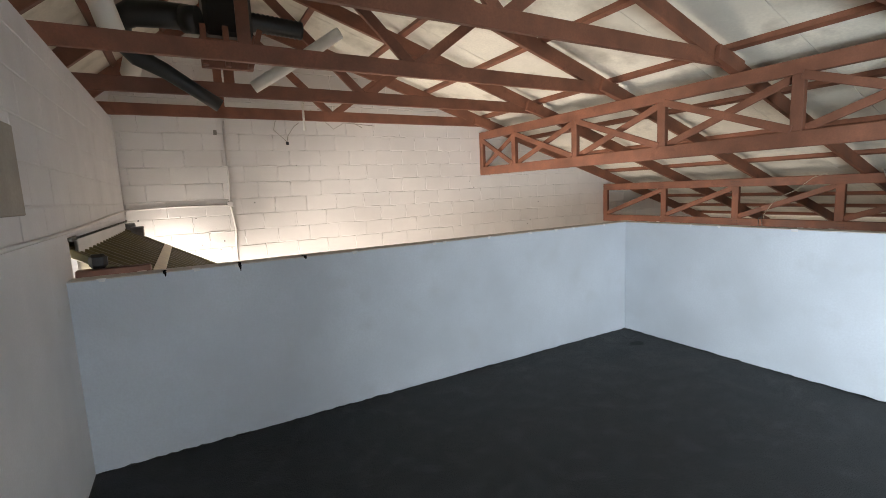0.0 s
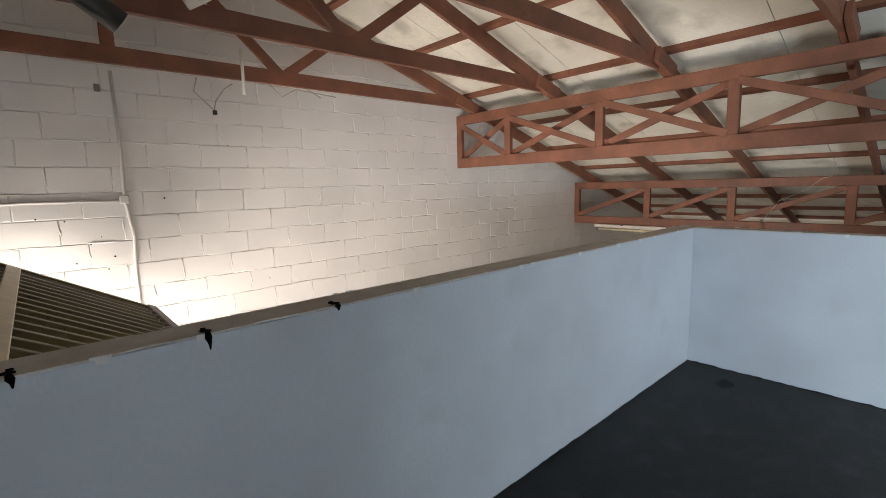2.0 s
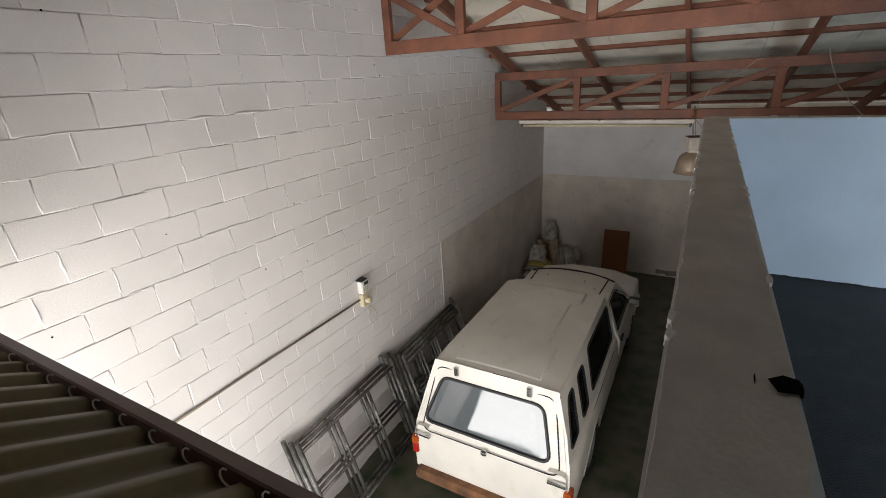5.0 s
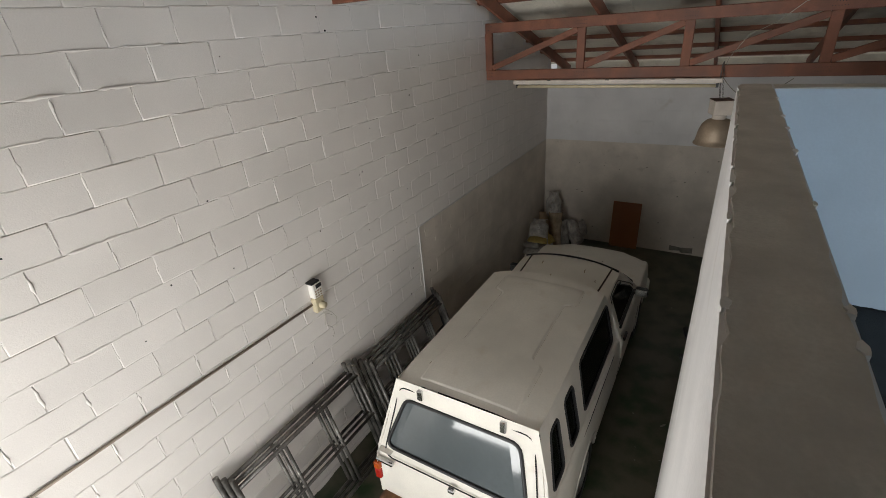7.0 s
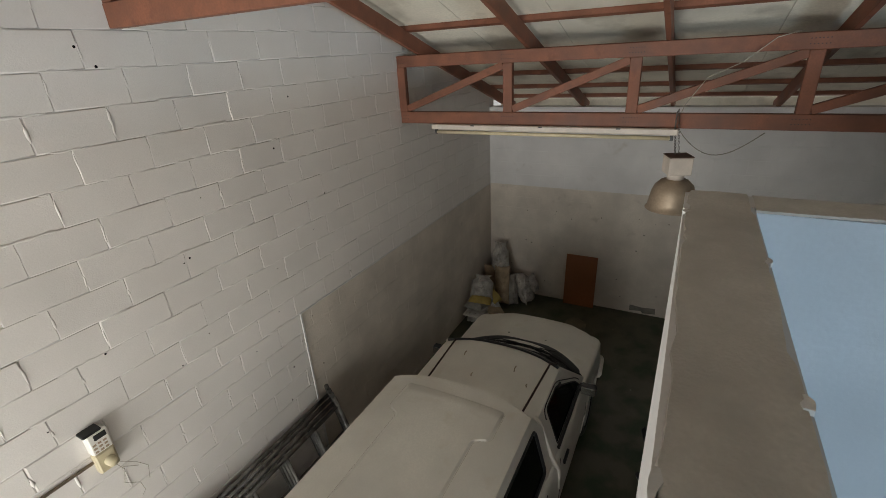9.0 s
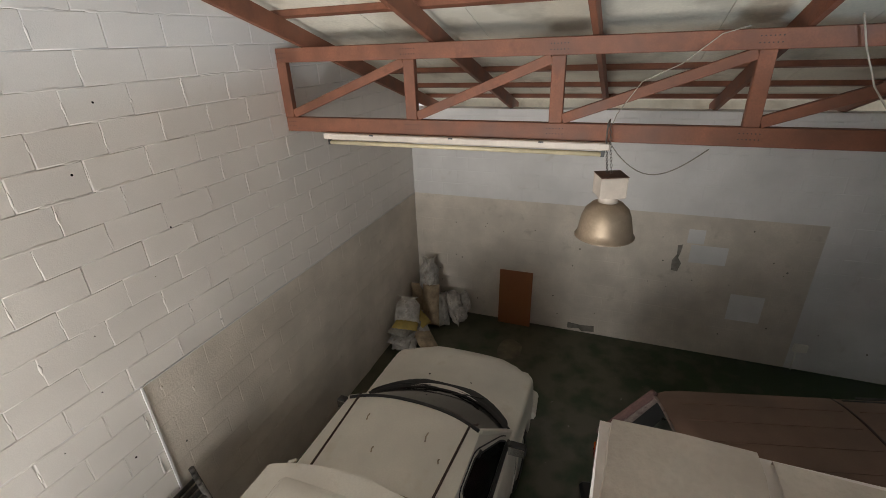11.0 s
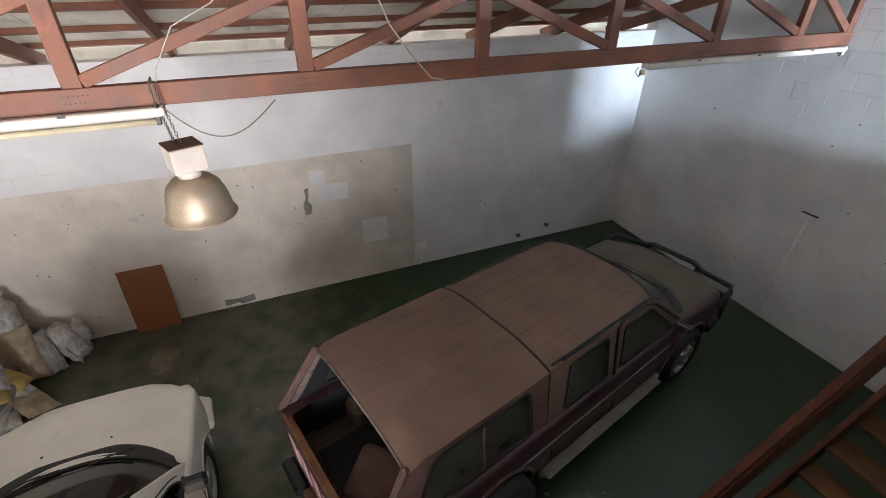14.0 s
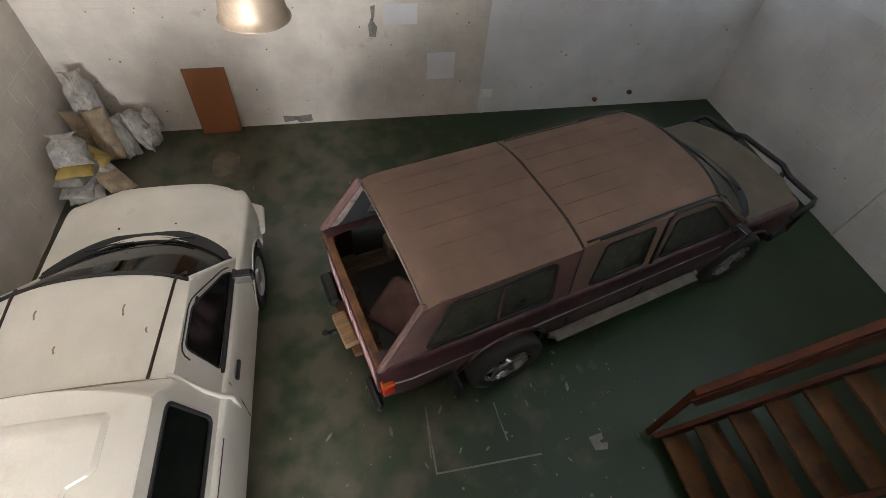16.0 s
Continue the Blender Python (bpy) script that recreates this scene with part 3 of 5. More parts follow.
def white_pickup():
    car = thing("pickup_truck", "dusty white pickup with a white canopy, parked along the block wall", "pickup", (3.42, 5.27, ZF))
    s = dict(half=0.83, length=4.82, sill=0.3, belt=0.98, nose=0.93, cowl=3.7, cowl_bow=0.32, top_bow=0.09, gutter=(0.482, 0.522), gutter_paint=M_brownrubber, seal=0.008, corner=M_white, cab=(2.42, 3.23), cab_roof=1.42, cab_half=0.615, crown=0.055,
             cowl_r=0.034, wheels=(1.1, 4.0), wheel_r=0.33, paint=M_whitecar, low_paint=M_whitecar, bumper=M_whitecar, rim=M_alloy, screen=M_darkglass,
             cab_windows=[[(2.68, 1.01), (3.57, 1.01), (3.47, 1.12), (3.03, 1.365), (2.7, 1.365)]], cab_pane=M_darkglass, pane_label="dark window glass",
             mirror=M_dark, mirror_label="black and chrome door mirror", seats=(2.45,), bonnet_label="white bonnet with washer jets", roof_label="dust-stained white roof")
    side_y, glazed, roof, _ = pickup(car, s)
    # canopy
    zt, hb, ht = 1.655, 0.77, 0.63
    out = [(0.05, 0.97), (2.46, 0.97), (2.43, 1.42), (2.25, zt), (0.27, zt)]
    wins = [rounded(w, 0.06) for w in ([(0.26, 1.04), (0.53, 1.04), (0.58, 1.5), (0.4, 1.5)], [(0.72, 1.04), (0.96, 1.04), (0.98, 1.5), (0.75, 1.5)], [(1.15, 1.06), (2.31, 1.06), (2.27, 1.53), (1.22, 1.54)])]
    glazed("canopy_side", out, wins, 0.97, zt, hb, ht, M_whitecar, M_darkglass)
    top = roof("canopy_roof", 0.25, 2.25, ht + 0.006, zt - 0.003, 0.05, 0.03, 0.0, 0.1)
    waist = lambda u: 0.45 - 0.112 * smooth(0.85, 0.93, u) * smooth(1.89, 1.81, u)
    bm = bmesh.new()
    rows = []
    for u in (0.3, 0.315, 0.33, 0.5, 0.7, 0.84, 0.87, 0.89, 0.91, 0.94, 1.1, 1.3, 1.5, 1.7, 1.8, 1.83, 1.85, 1.87, 1.9, 2.0, 2.1, 2.17, 2.185, 2.2):
        up = 0.013 * smooth(0.3, 0.33, u) * smooth(2.2, 2.17, u)
        row = []
        for q in (-1.0, -0.97, -0.94, -0.7, -0.4, 0.0, 0.4, 0.7, 0.94, 0.97, 1.0):
            y = q * waist(u)
            row.append((u, y, zt + 0.0445 - 0.05 * abs(y / ht) ** 3.2 - 0.03 * smooth(0.45, 0.25, u) + up * smooth(1.0, 0.94, abs(q))))
        rows.append(row)
    grid(bm, rows)
    part("raised_panel", bm, M_whitecar, top, smooth_angle=25)
    # tan lines along the panel's step, colouring in its shaded edge
    seams(top, [[(u, sg * (waist(u) + 0.002), zt + 0.0445 - 0.05 * abs(waist(u) / ht) ** 3.2) for u in (0.5, 0.83, 0.87, 0.9, 0.94, 1.3, 1.8, 1.84, 1.87, 1.9, 2.17)] for sg in (1, -1)], M_dustshade, 0.003)
    for sg in (1, -1):
        bm = bmesh.new()
        tube(bm, [(2.47, sg * 0.6, 1.475), (2.455, sg * 0.655, 1.44), (2.45, sg * 0.69, 1.34), (2.46, sg * 0.74, 1.16), (2.48, sg * 0.79, 1.0), (2.5, sg * 0.825, 0.93), (2.5, sg * 0.835, 0.7)], [0.012, 0.018, 0.018, 0.018, 0.022, 0.018, 0.008], 8)
        part("canopy_flange", bm, M_whitecar, car, "rounded front flange of the canopy")
    seams(car, [[(2.462, q / 8 * 0.6, 1.427 + 0.055 * (1 - abs(q / 8) ** 3.2)) for q in range(-8, 9)]], M_dustshade, 0.005)
    bm = bmesh.new()
    rows = []
    for i in range(11):
        t = i / 10
        f = smooth(0, 1, t)
        rows.append([(2.24 + 0.22 * t + 0.1 * (1 - (q / 12) ** 2) * (1 - t), q / 12 * (ht + 0.006 + (0.622 - ht) * f), (zt - 0.004) * (1 - f) + 1.421 * f + (0.05 - 0.0 * f) * (1 - abs(q / 12) ** 3.2) + 0.006 * f) for q in range(-12, 13)])
    grid(bm, rows)
    part("canopy_front", bm, M_whitecar, car, smooth_angle=80)
    for sg in (1, -1):
        bm = bmesh.new()
        rows = []
        for i in range(9):
            t = i / 8
            f = smooth(0, 1, t)
            a = Vector((2.24 + 0.22 * t, sg * (ht + 0.006 + (0.622 - ht) * f), (zt - 0.004) * (1 - f) + 1.421 * f + 0.006 * f))
            z = zt + (1.4 - zt) * t
            k = (z - 0.97) / (zt - 0.97)
            e = Vector((2.25 + 0.185 * t, sg * (hb + (ht - hb) * (0.82 * k + 0.18 * k * k)), z))
            rows.append([a, a.lerp(e, 0.5) + Vector((0.02 * t, sg * 0.004 * t, 0.006 * t)), e])
        grid(bm, rows)
        part("canopy_corner", bm, M_whitecar, car, smooth_angle=80)
    # rear hatch, one sheet with a window
    def at(y, z):
        return Vector((0.0 + 0.26 * smooth(0.55, 1.66, z) ** 1.3 - 0.05 * (1 - (y / 0.8) ** 2), y, z))
    win = rounded([(-0.62, 1.02), (0.7, 1.02), (0.53, 1.5), (-0.5, 1.5)], 0.09)
    outl = [(-0.8, 0.42), (0.8, 0.42), (0.81, 0.7), (0.8, 0.97), (0.74, 1.25), (0.63, 1.66), (0.3, 1.69), (-0.3, 1.69), (-0.63, 1.66), (-0.74, 1.25), (-0.8, 0.97), (-0.81, 0.7)]
    bm = bmesh.new()
    plate(bm, outl, [win], at)
    hatch = part("rear_hatch", bm, M_whitecar, car, "white rear hatch with a wide window")
    bm = bmesh.new()
    plate(bm, win, [], lambda y, z: at(y, z) + Vector((0.008, 0, 0)))
    part("pane", bm, M_mirrorglass, hatch, "rear window reflecting the daylight")
    bm = bmesh.new()
    tube(bm, [at(*p) - Vector((0.003, 0, 0)) for p in win], 0.016, 6, True)
    part("window_seal", bm, M_dark, hatch)
    bm = bmesh.new()
    tube(bm, [at(*p) - Vector((0.004, 0, 0)) for p in rounded([(-0.72, 0.92), (0.72, 0.92), (0.6, 1.6), (-0.6, 1.6)], 0.1)], 0.006, 5, True)
    part("hatch_seam", bm, M_interior, hatch)
    for y in (0.37, -0.37):
        bm = bmesh.new()
        box(bm, 0.185, 0.235, y - 0.025, y + 0.025, 1.56, 1.66, bevel=0.008)
        part("hinge", bm, M_chrome, hatch, "small steel hinge")
    for y, w, z in ((0.0, 0.03, 0.93), (0.7, 0.09, 0.86), (-0.7, 0.09, 0.86)):
        bm = bmesh.new()
        p = at(y, z)
        box(bm, p.x - 0.035, p.x + 0.01, y - w, y + w, z - 0.018, z + 0.018, bevel=0.008)
        part("handle", bm, M_chrome, hatch, "worn chrome latch handle")
    for sg in (1, -1):
        bm = bmesh.new()
        box(bm, -0.02, 0.1, sg * 0.8 - 0.035, sg * 0.8 + 0.035, 0.6, 0.72, bevel=0.012)
        lamp = part("tail_light", bm, M_redlens, car, "red and amber tail light")
        bm = bmesh.new()
        box(bm, -0.022, 0.1, sg * 0.8 - 0.036, sg * 0.8 + 0.036, 0.722, 0.8, bevel=0.012)
        part("indicator_lens", bm, M_amber, lamp, "amber lens")
    bm = bmesh.new()
    box(bm, -0.1, 0.03, -0.78, 0.78, 0.33, 0.45, bevel=0.03)
    part("rear_bumper", bm, M_rust, car, "rusty lower edge of the tail")
    for sg in (1, -1):
        seams(car, [[(u, sg * (side_y(u, z) + 0.001), z) for u, z in ((2.55, 0.36), (2.55, 0.65), (2.6, 0.95))],
                    [(u, sg * (side_y(u, z) + 0.001), z) for u, z in ((3.62, 0.36), (3.66, 0.65), (3.62, 0.95))],
                    [(u, sg * (side_y(u, 0.95) + 0.001), 0.945) for u in (0.1, 1.2, 2.2)]])
        bm = bmesh.new()
        box(bm, 2.66, 2.82, sg * 0.832 - 0.012, sg * 0.832 + 0.012, 0.83, 0.87, bevel=0.006)
        part("door_handle", bm, M_dark, car, "black door handle")
        frame_line = [(2.62, 0.99), (2.635, 1.395), (3.06, 1.4), (3.52, 1.13), (3.64, 1.0)]
        seams(car, [[(u, sg * (0.773 + (0.615 - 0.77) * (0.82 * (z - 0.98) / 0.44 + 0.18 * ((z - 0.98) / 0.44) ** 2)), z) for u, z in rounded(frame_line, 0.08, 3)[4:-4]]], r=0.006)
        bm = bmesh.new()
        beam(bm, (2.66, sg * 0.768, 1.0), (3.6, sg * 0.768, 1.005), 0.035, 0.02, bevel=0.004)
        part("belt_rubber", bm, M_dark, car, "black rubber under the door window")
        bm = bmesh.new()
        box(bm, 3.05, 3.12, sg * 0.655 - 0.01, sg * 0.655 + 0.01, 1.33, 1.36, bevel=0.005)
        part("badge", bm, M_dark, car)
    for u, y, l in ((2.72, 0.1, 0.03), (2.95, -0.25, 0.05), (2.8, -0.42, 0.025), (3.0, 0.3, 0.04)):
        bm = bmesh.new()
        z = s["cab_roof"] + s["crown"] * (1 - abs(y / 0.62) ** 3.2)
        tube(bm, [(u, y, z - 0.004), (u + l, y + 0.012, z - 0.003), (u + 1.8 * l, y + 0.008, z - 0.004)], 0.006, 6)
        part("dirt_streak", bm, M_dustshade, car)
    bm = bmesh.new()
    for y in (-0.22, 0.25):
        box(bm, 4.17, 4.2, y - 0.012, y + 0.012, 0.985, 1.02, bevel=0.004)
    part("washer_jets", bm, M_dark, car)
    return car


M_mirrorglass = mat("bright_rear_glass", (0.1, 0.115, 0.12), 0.04, vary=0.1, bump=0.0, spec=1.0)


def brown_pickup():
    car = thing("pickup_truck", "dusty maroon double-cab pickup with canopy, open tailgate window and bull bar", "pickup", (6.66, 3.55, ZF), turn=-75.5)
    s = dict(half=0.83, length=5.03, sill=0.4, belt=1.0, nose=0.98, cowl=3.95, cowl_bow=0.3, top_bow=0.1, gutter=(0.665, 0.66), gutter_paint=M_dark, seal_paint=M_tyre, corner=M_amber, cab=(1.75, 3.24), cab_roof=1.565, cab_half=0.695, crown=0.085,
             bonnet=M_olivedust, tuck=0.07, track=0.85, tyre=M_tyre, flare=0.008, lip=0.02, wheels=(1.14, 4.12), wheel_r=0.38, paint=M_browncar, low_paint=M_maroon, bumper=M_dark, rim=M_dullalloy, screen=M_dustglass,
             cab_windows=[[(1.94, 1.02), (2.56, 1.02), (2.53, 1.49), (2.0, 1.49)], [(2.76, 1.02), (3.74, 1.02), (3.22, 1.48), (2.78, 1.48)]], cab_pane=M_dustglass, pane_label="dust-covered window glass",
             mirror=M_dark, mirror_label="black door mirror", seats=(2.0, 2.85), bonnet_label="dust-covered bonnet", roof_label="roof under thick brown dust", side_label="maroon door and wing panel")
    side_y, glazed, roof, _ = pickup(car, s)
    zt, hb, ht = 1.565, 0.77, 0.7
    out = [(0.0, 0.98), (1.73, 0.98), (1.73, zt), (0.5, zt), (0.385, zt - 0.05)]
    win = rounded([(0.37, 1.03), (1.54, 1.03), (1.51, 1.5), (0.58, 1.49)], 0.07)
    glazed("canopy_side", out, [win], 0.98, zt, hb, ht, M_dustymaroon, M_dustglass, 0.018)
    top = roof("canopy_roof", 0.37, 1.725, ht + 0.006, zt - 0.003, 0.085, 0.05, 0.0)
    for y in (-0.5, -0.3, -0.1, 0.1, 0.3, 0.5):
        bm = bmesh.new()
        tube(bm, [(u, y, zt + 0.085 * (1 - abs(y / ht) ** 3.2) - 0.001) for u in (0.5, 1.0, 1.68)], 0.0028, 6)
        part("roof_rib", bm, M_rib, top)
        bm = bmesh.new()
        tube(bm, [(u, y, zt + 0.085 * (1 - abs(y / 0.695) ** 3.2) - 0.001) for u in (1.8, 2.4, 3.1)], 0.0028, 6)
        part("roof_rib", bm, M_rib, top)
    seams(car, [[(1.735, q / 8 * 0.69, zt + 0.083 * (1 - abs(q / 8) ** 3.2)) for q in range(-8, 9)]], M_brownrubber, 0.009)
    bm = bmesh.new()
    tube(bm, [(0.372, q / 10 * ht, zt + 0.033 - 0.085 * abs(q / 10) ** 3.2) for q in range(-10, 11)], 0.011, 8)
    part("rear_lip", bm, M_scuffed, top, "scuffed rear edge of the canopy roof")
    bm = bmesh.new()
    plate(bm, [(0.05, 0.99), (0.13, 0.99), (0.46, 1.43), (0.56, 1.43), (0.56, 1.5), (0.41, 1.5)], [], lambda u, z: Vector((u, 0.745 - 0.09 * (z - 0.98), z)))
    part("inner_panel", bm, M_scuffed, car, "bare pale inner edge of the canopy")
    # added near-black sheets that put the inside of the canopy in shade
    for sg in (1, -1):
        bm = bmesh.new()
        plate(bm, [(0.14, 0.985), (1.68, 0.985), (1.68, 1.53), (0.47, 1.53)], [rounded([(0.4, 1.05), (1.52, 1.05), (1.49, 1.48), (0.6, 1.47)], 0.07)], lambda u, z: Vector((u, sg * (0.738 - 0.1 * (z - 0.98)), z)))
        part("inner_lining", bm, M_interior, car, "dark sheet added to blacken the canopy inside")
    for sg in (1, -1):
        bm = bmesh.new()
        tube(bm, [(1.02, sg * 0.762, 1.04), (1.03, sg * 0.71, 1.49)], 0.012, 6)
        part("slider_bar", bm, M_dustymaroon, car, "dusty bar between the sliding panes")
        bm = bmesh.new()
        box(bm, 1.2, 1.26, sg * 0.755 - 0.012, sg * 0.755 + 0.012, 1.12, 1.2, bevel=0.006)
        part("window_catch", bm, M_dark, car, "black window catch")
        bm = bmesh.new()
        beam(bm, (-0.01, sg * 0.765, 0.97), (0.38, sg * 0.68, 1.56), 0.05, 0.07, bevel=0.015)
        part("rear_pillar", bm, M_dustymaroon, car, "dusty rear pillar of the open canopy")
        seams(car, [[(1.735, sg * (hb + (ht - hb) * t), 0.98 + (zt - 0.98) * t) for t in (0, 0.5, 1)],
                    [(u, sg * (side_y(u, z) + 0.001), z) for u, z in ((1.74, 0.98), (1.8, 0.6), (1.86, 0.4))],
                    [(u, sg * (side_y(u, z) + 0.001), z) for u, z in ((2.68, 0.98), (2.72, 0.6), (2.72, 0.4))],
                    [(u, sg * (side_y(u, z) + 0.001), z) for u, z in ((3.72, 0.98), (3.78, 0.7), (3.7, 0.45))]], r=0.009)
        bm = bmesh.new()
        tube(bm, [(2.66, sg * 0.782, 1.0), (2.66, sg * 0.705, 1.53), (2.72, sg * 0.695, 1.58), (3.1, sg * 0.692, 1.58), (3.25, sg * 0.71, 1.53), (3.85, sg * 0.77, 1.06)], 0.018, 6)
        part("door_seal", bm, M_dark, car, "black door frame rubber")
        seams(car, [[(1.9, sg * 0.69, 1.585), (2.6, sg * 0.69, 1.587)]], r=0.01)
        bm = bmesh.new()
        grid(bm, [[(u, sg * (side_y(u, z) + 0.005), z) for z in (0.735 + 0.02 * u, 0.75 + 0.02 * u, 0.768 + 0.02 * u)] for u in [0.06 + 0.09 * i for i in range(41)] if 0.06 + 0.09 * 40 >= u])
        part("body_stripe", bm, M_silver, car, "faded silver side stripe")
        bm = bmesh.new()
        tube(bm, [(1.66, sg * 0.82, 0.4), (1.74, sg * 0.86, 0.38), (3.5, sg * 0.86, 0.38), (3.6, sg * 0.82, 0.4)], 0.035, 8)
        box(bm, 1.7, 3.54, sg * 0.86 - 0.06, sg * 0.86 + 0.05, 0.395, 0.42, bevel=0.008)
        part("side_step", bm, M_step, car, "dusty aluminium side step")
        bm = bmesh.new()
        box(bm, 0.64, 0.665, sg * 0.84 - 0.13, sg * 0.84 + 0.1, 0.14, 0.46, bevel=0.008)
        part("mud_flap", bm, M_dark, car, "rubber mud flap")
        bm = bmesh.new()
        box(bm, -0.02, 0.09, sg * 0.8 - 0.04, sg * 0.8 + 0.035, 0.64, 0.75, bevel=0.012)
        lamp = part("tail_light", bm, M_redlens, car, "orange and red tail light")
        bm = bmesh.new()
        box(bm, -0.022, 0.09, sg * 0.8 - 0.041, sg * 0.8 + 0.036, 0.752, 0.8, bevel=0.012)
        part("indicator_lens", bm, M_amber, lamp, "amber lens")
        bm = bmesh.new()
        box(bm, 0.25, 1.7, sg * 0.73 - 0.02, sg * 0.73 + 0.02, 0.5, 0.96)
        part("bed_side", bm, M_interior, car)
        bm = bmesh.new()
        box(bm, 0.55, 1.7, sg * 0.62 - 0.13, sg * 0.62 + 0.13, 0.48, 0.75, bevel=0.05)
        part("wheel_box", bm, M_bedfloor, car)
    # load bed
    bm = bmesh.new()
    box(bm, 0.03, 1.72, -0.74, 0.74, 0.46, 0.5)
    bed = part("bed_floor", bm, M_bedfloor, car, "ribbed rusty load bed floor")
    for k in range(-7, 8):
        bm = bmesh.new()
        box(bm, 0.05, 1.64, k * 0.098 - 0.025, k * 0.098 + 0.025, 0.501, 0.516, bevel=0.006)
        part("rib", bm, M_bedfloor, bed)
    bm = bmesh.new()
    box(bm, 1.66, 1.72, -0.7, 0.7, 0.5, 1.55)
    part("bed_front", bm, M_interior, car)
    # tailgate
    bm = bmesh.new()
    box(bm, -0.03, 0.035, -0.74, 0.74, 0.48, 0.93, bevel=0.012)
    gate = part("tailgate", bm, M_maroon, car, "maroon tailgate with faded pink lettering")
    bm = bmesh.new()
    box(bm, -0.02, 0.05, -0.74, 0.74, 0.931, 0.95, bevel=0.006)
    part("top_rail", bm, M_rust, gate, "rusty tailgate top edge")
    for y in (0.5, 0.3, 0.06, -0.18, -0.4, -0.58):
        bm = bmesh.new()
        box(bm, -0.036, -0.03, y - 0.06, y + 0.06, 0.62, 0.87, bevel=0.0)
        for v in bm.verts:
            v.co.y += (v.co.z - 0.83) * 0.35
        part("lettering_bar", bm, M_pink, gate)
    bm = bmesh.new()
    box(bm, -0.09, -0.01, -0.84, -0.5, 0.3, 0.4, bevel=0.03)
    part("rear_bumper", bm, M_dark, car, "black rear bumper end")
    bm = bmesh.new()
    box(bm, -0.15, -0.02, 0.3, 0.7, 0.34, 0.43, bevel=0.03)
    part("rear_bumper", bm, M_dark, car, "black rear bumper end")
    bm = bmesh.new()
    box(bm, -0.1, -0.02, -0.3, 0.3, 0.37, 0.43, bevel=0.01)
    part("bumper_bracket", bm, M_rust, car)
    bm = bmesh.new()
    tube(bm, [(-0.02, 0.02, 0.4), (-0.2, 0.02, 0.38), (-0.26, 0.02, 0.38), (-0.28, 0.02, 0.44)], 0.03, 8)
    part("tow_bar", bm, M_dark, car, "tow hitch")
    # bull bar
    z = 0.96
    bm = bmesh.new()
    tube(bm, [(4.72, -0.84, z - 0.12), (4.95, -0.84, z - 0.02), (5.05, -0.8, z), (5.1, -0.42, z), (5.12, -0.28, z + 0.05), (5.12, 0.28, z + 0.05), (5.1, 0.42, z), (5.05, 0.8, z), (4.95, 0.84, z - 0.02), (4.72, 0.84, z - 0.12)], 0.032, 8)
    for y in (-0.35, 0.35):
        tube(bm, [(5.11, y, z + 0.01), (5.08, y, 0.45)], 0.032, 8)
    tube(bm, [(4.95, -0.83, 0.9), (4.98, -0.82, 0.5)], 0.028, 8)
    tube(bm, [(4.95, 0.83, 0.9), (4.98, 0.82, 0.5)], 0.028, 8)
    part("bull_bar", bm, M_dark, car, "black tubular bull bar")
    return car


white_pickup()
brown_pickup()


def loose_seat():
    """A pink upholstered cushion lying on its back in the load bed."""
    c = thing("car_seat", "dusty pink vehicle seat lying in the load bed", "seat")
    base = pose(6.66, 3.55, ZF, 0, 0, -75.5)
    c.matrix_world = base @ pose(0.45, -0.06, 0.53, 0, -16, 32)
    bm = bmesh.new()
    box(bm, -0.24, 0.24, -0.22, 0.22, 0.0, 0.13, bevel=0.05)
    part("cushion", bm, M_seat, c, smooth_angle=80)
    bm = bmesh.new()
    tube(bm, [(-0.235, y, 0.07) for y in (-0.19, 0.0, 0.19)], 0.02, 8)
    part("front_roll", bm, M_pinkroll, c, "faded pink front roll")


M_pinkroll = mat("faded_pink_vinyl", (0.27, 0.13, 0.12), 0.6, vary=0.2, big=6, small=60, bump=0.1)
M_seat = mat("faded_pink_fabric", (0.19, 0.105, 0.095), 0.85, vary=0.2, big=6, small=60, bump=0.15)
loose_seat()
bm = bmesh.new()
box(bm, -0.065, 0.065, -0.18, 0.18, 0, 0.08, bevel=0.012)
o = part("wood_block", bm, mat("bare_wood", (0.33, 0.2, 0.1), 0.75, vary=0.2, big=6, small=50, bump=0.2, stretch=(1, 8, 1)))
o.matrix_world = pose(6.66, 3.55, ZF, 0, 0, -75.5) @ pose(-0.1, -0.04, 0.432, 0, 0, 4)
tagged(o, "short block of bare wood on the rear bumper", "wood block")
# ---- the tip-up garage door and the opening ----
M_brown = mat("brown_steel", (0.11, 0.05, 0.035), 0.6, vary=0.2, big=4, small=40, bump=0.1)
M_steel = mat("worn_scaffold_steel", (0.2, 0.19, 0.175), 0.45, metal=0.6, vary=0.35, big=7, small=60, bump=0.1, stain=(0.42, 0.4, 0.36), stain_at=0.64)
M_galv = mat("dull_metal", (0.5, 0.4, 0.3), 0.55, metal=0.7, vary=0.15, big=5, small=50, bump=0.05)
M_stair = mat("red_brown_stair_paint", (0.1, 0.026, 0.01), 0.6, vary=0.25, big=5, small=60, bump=0.2, stain=(0.04, 0.018, 0.01), stain_at=0.58, spec=0.3)
M_tread = mat("worn_tread_paint", (0.125, 0.05, 0.013), 0.6, vary=0.3, big=4, small=50, bump=0.2, stain=(0.05, 0.026, 0.014), stain_at=0.52, soft=0.2, spec=0.3)
M_oldwhite = mat("dusty_enamel", (0.64, 0.57, 0.5), 0.5, vary=0.12, big=4, small=50, bump=0.04)
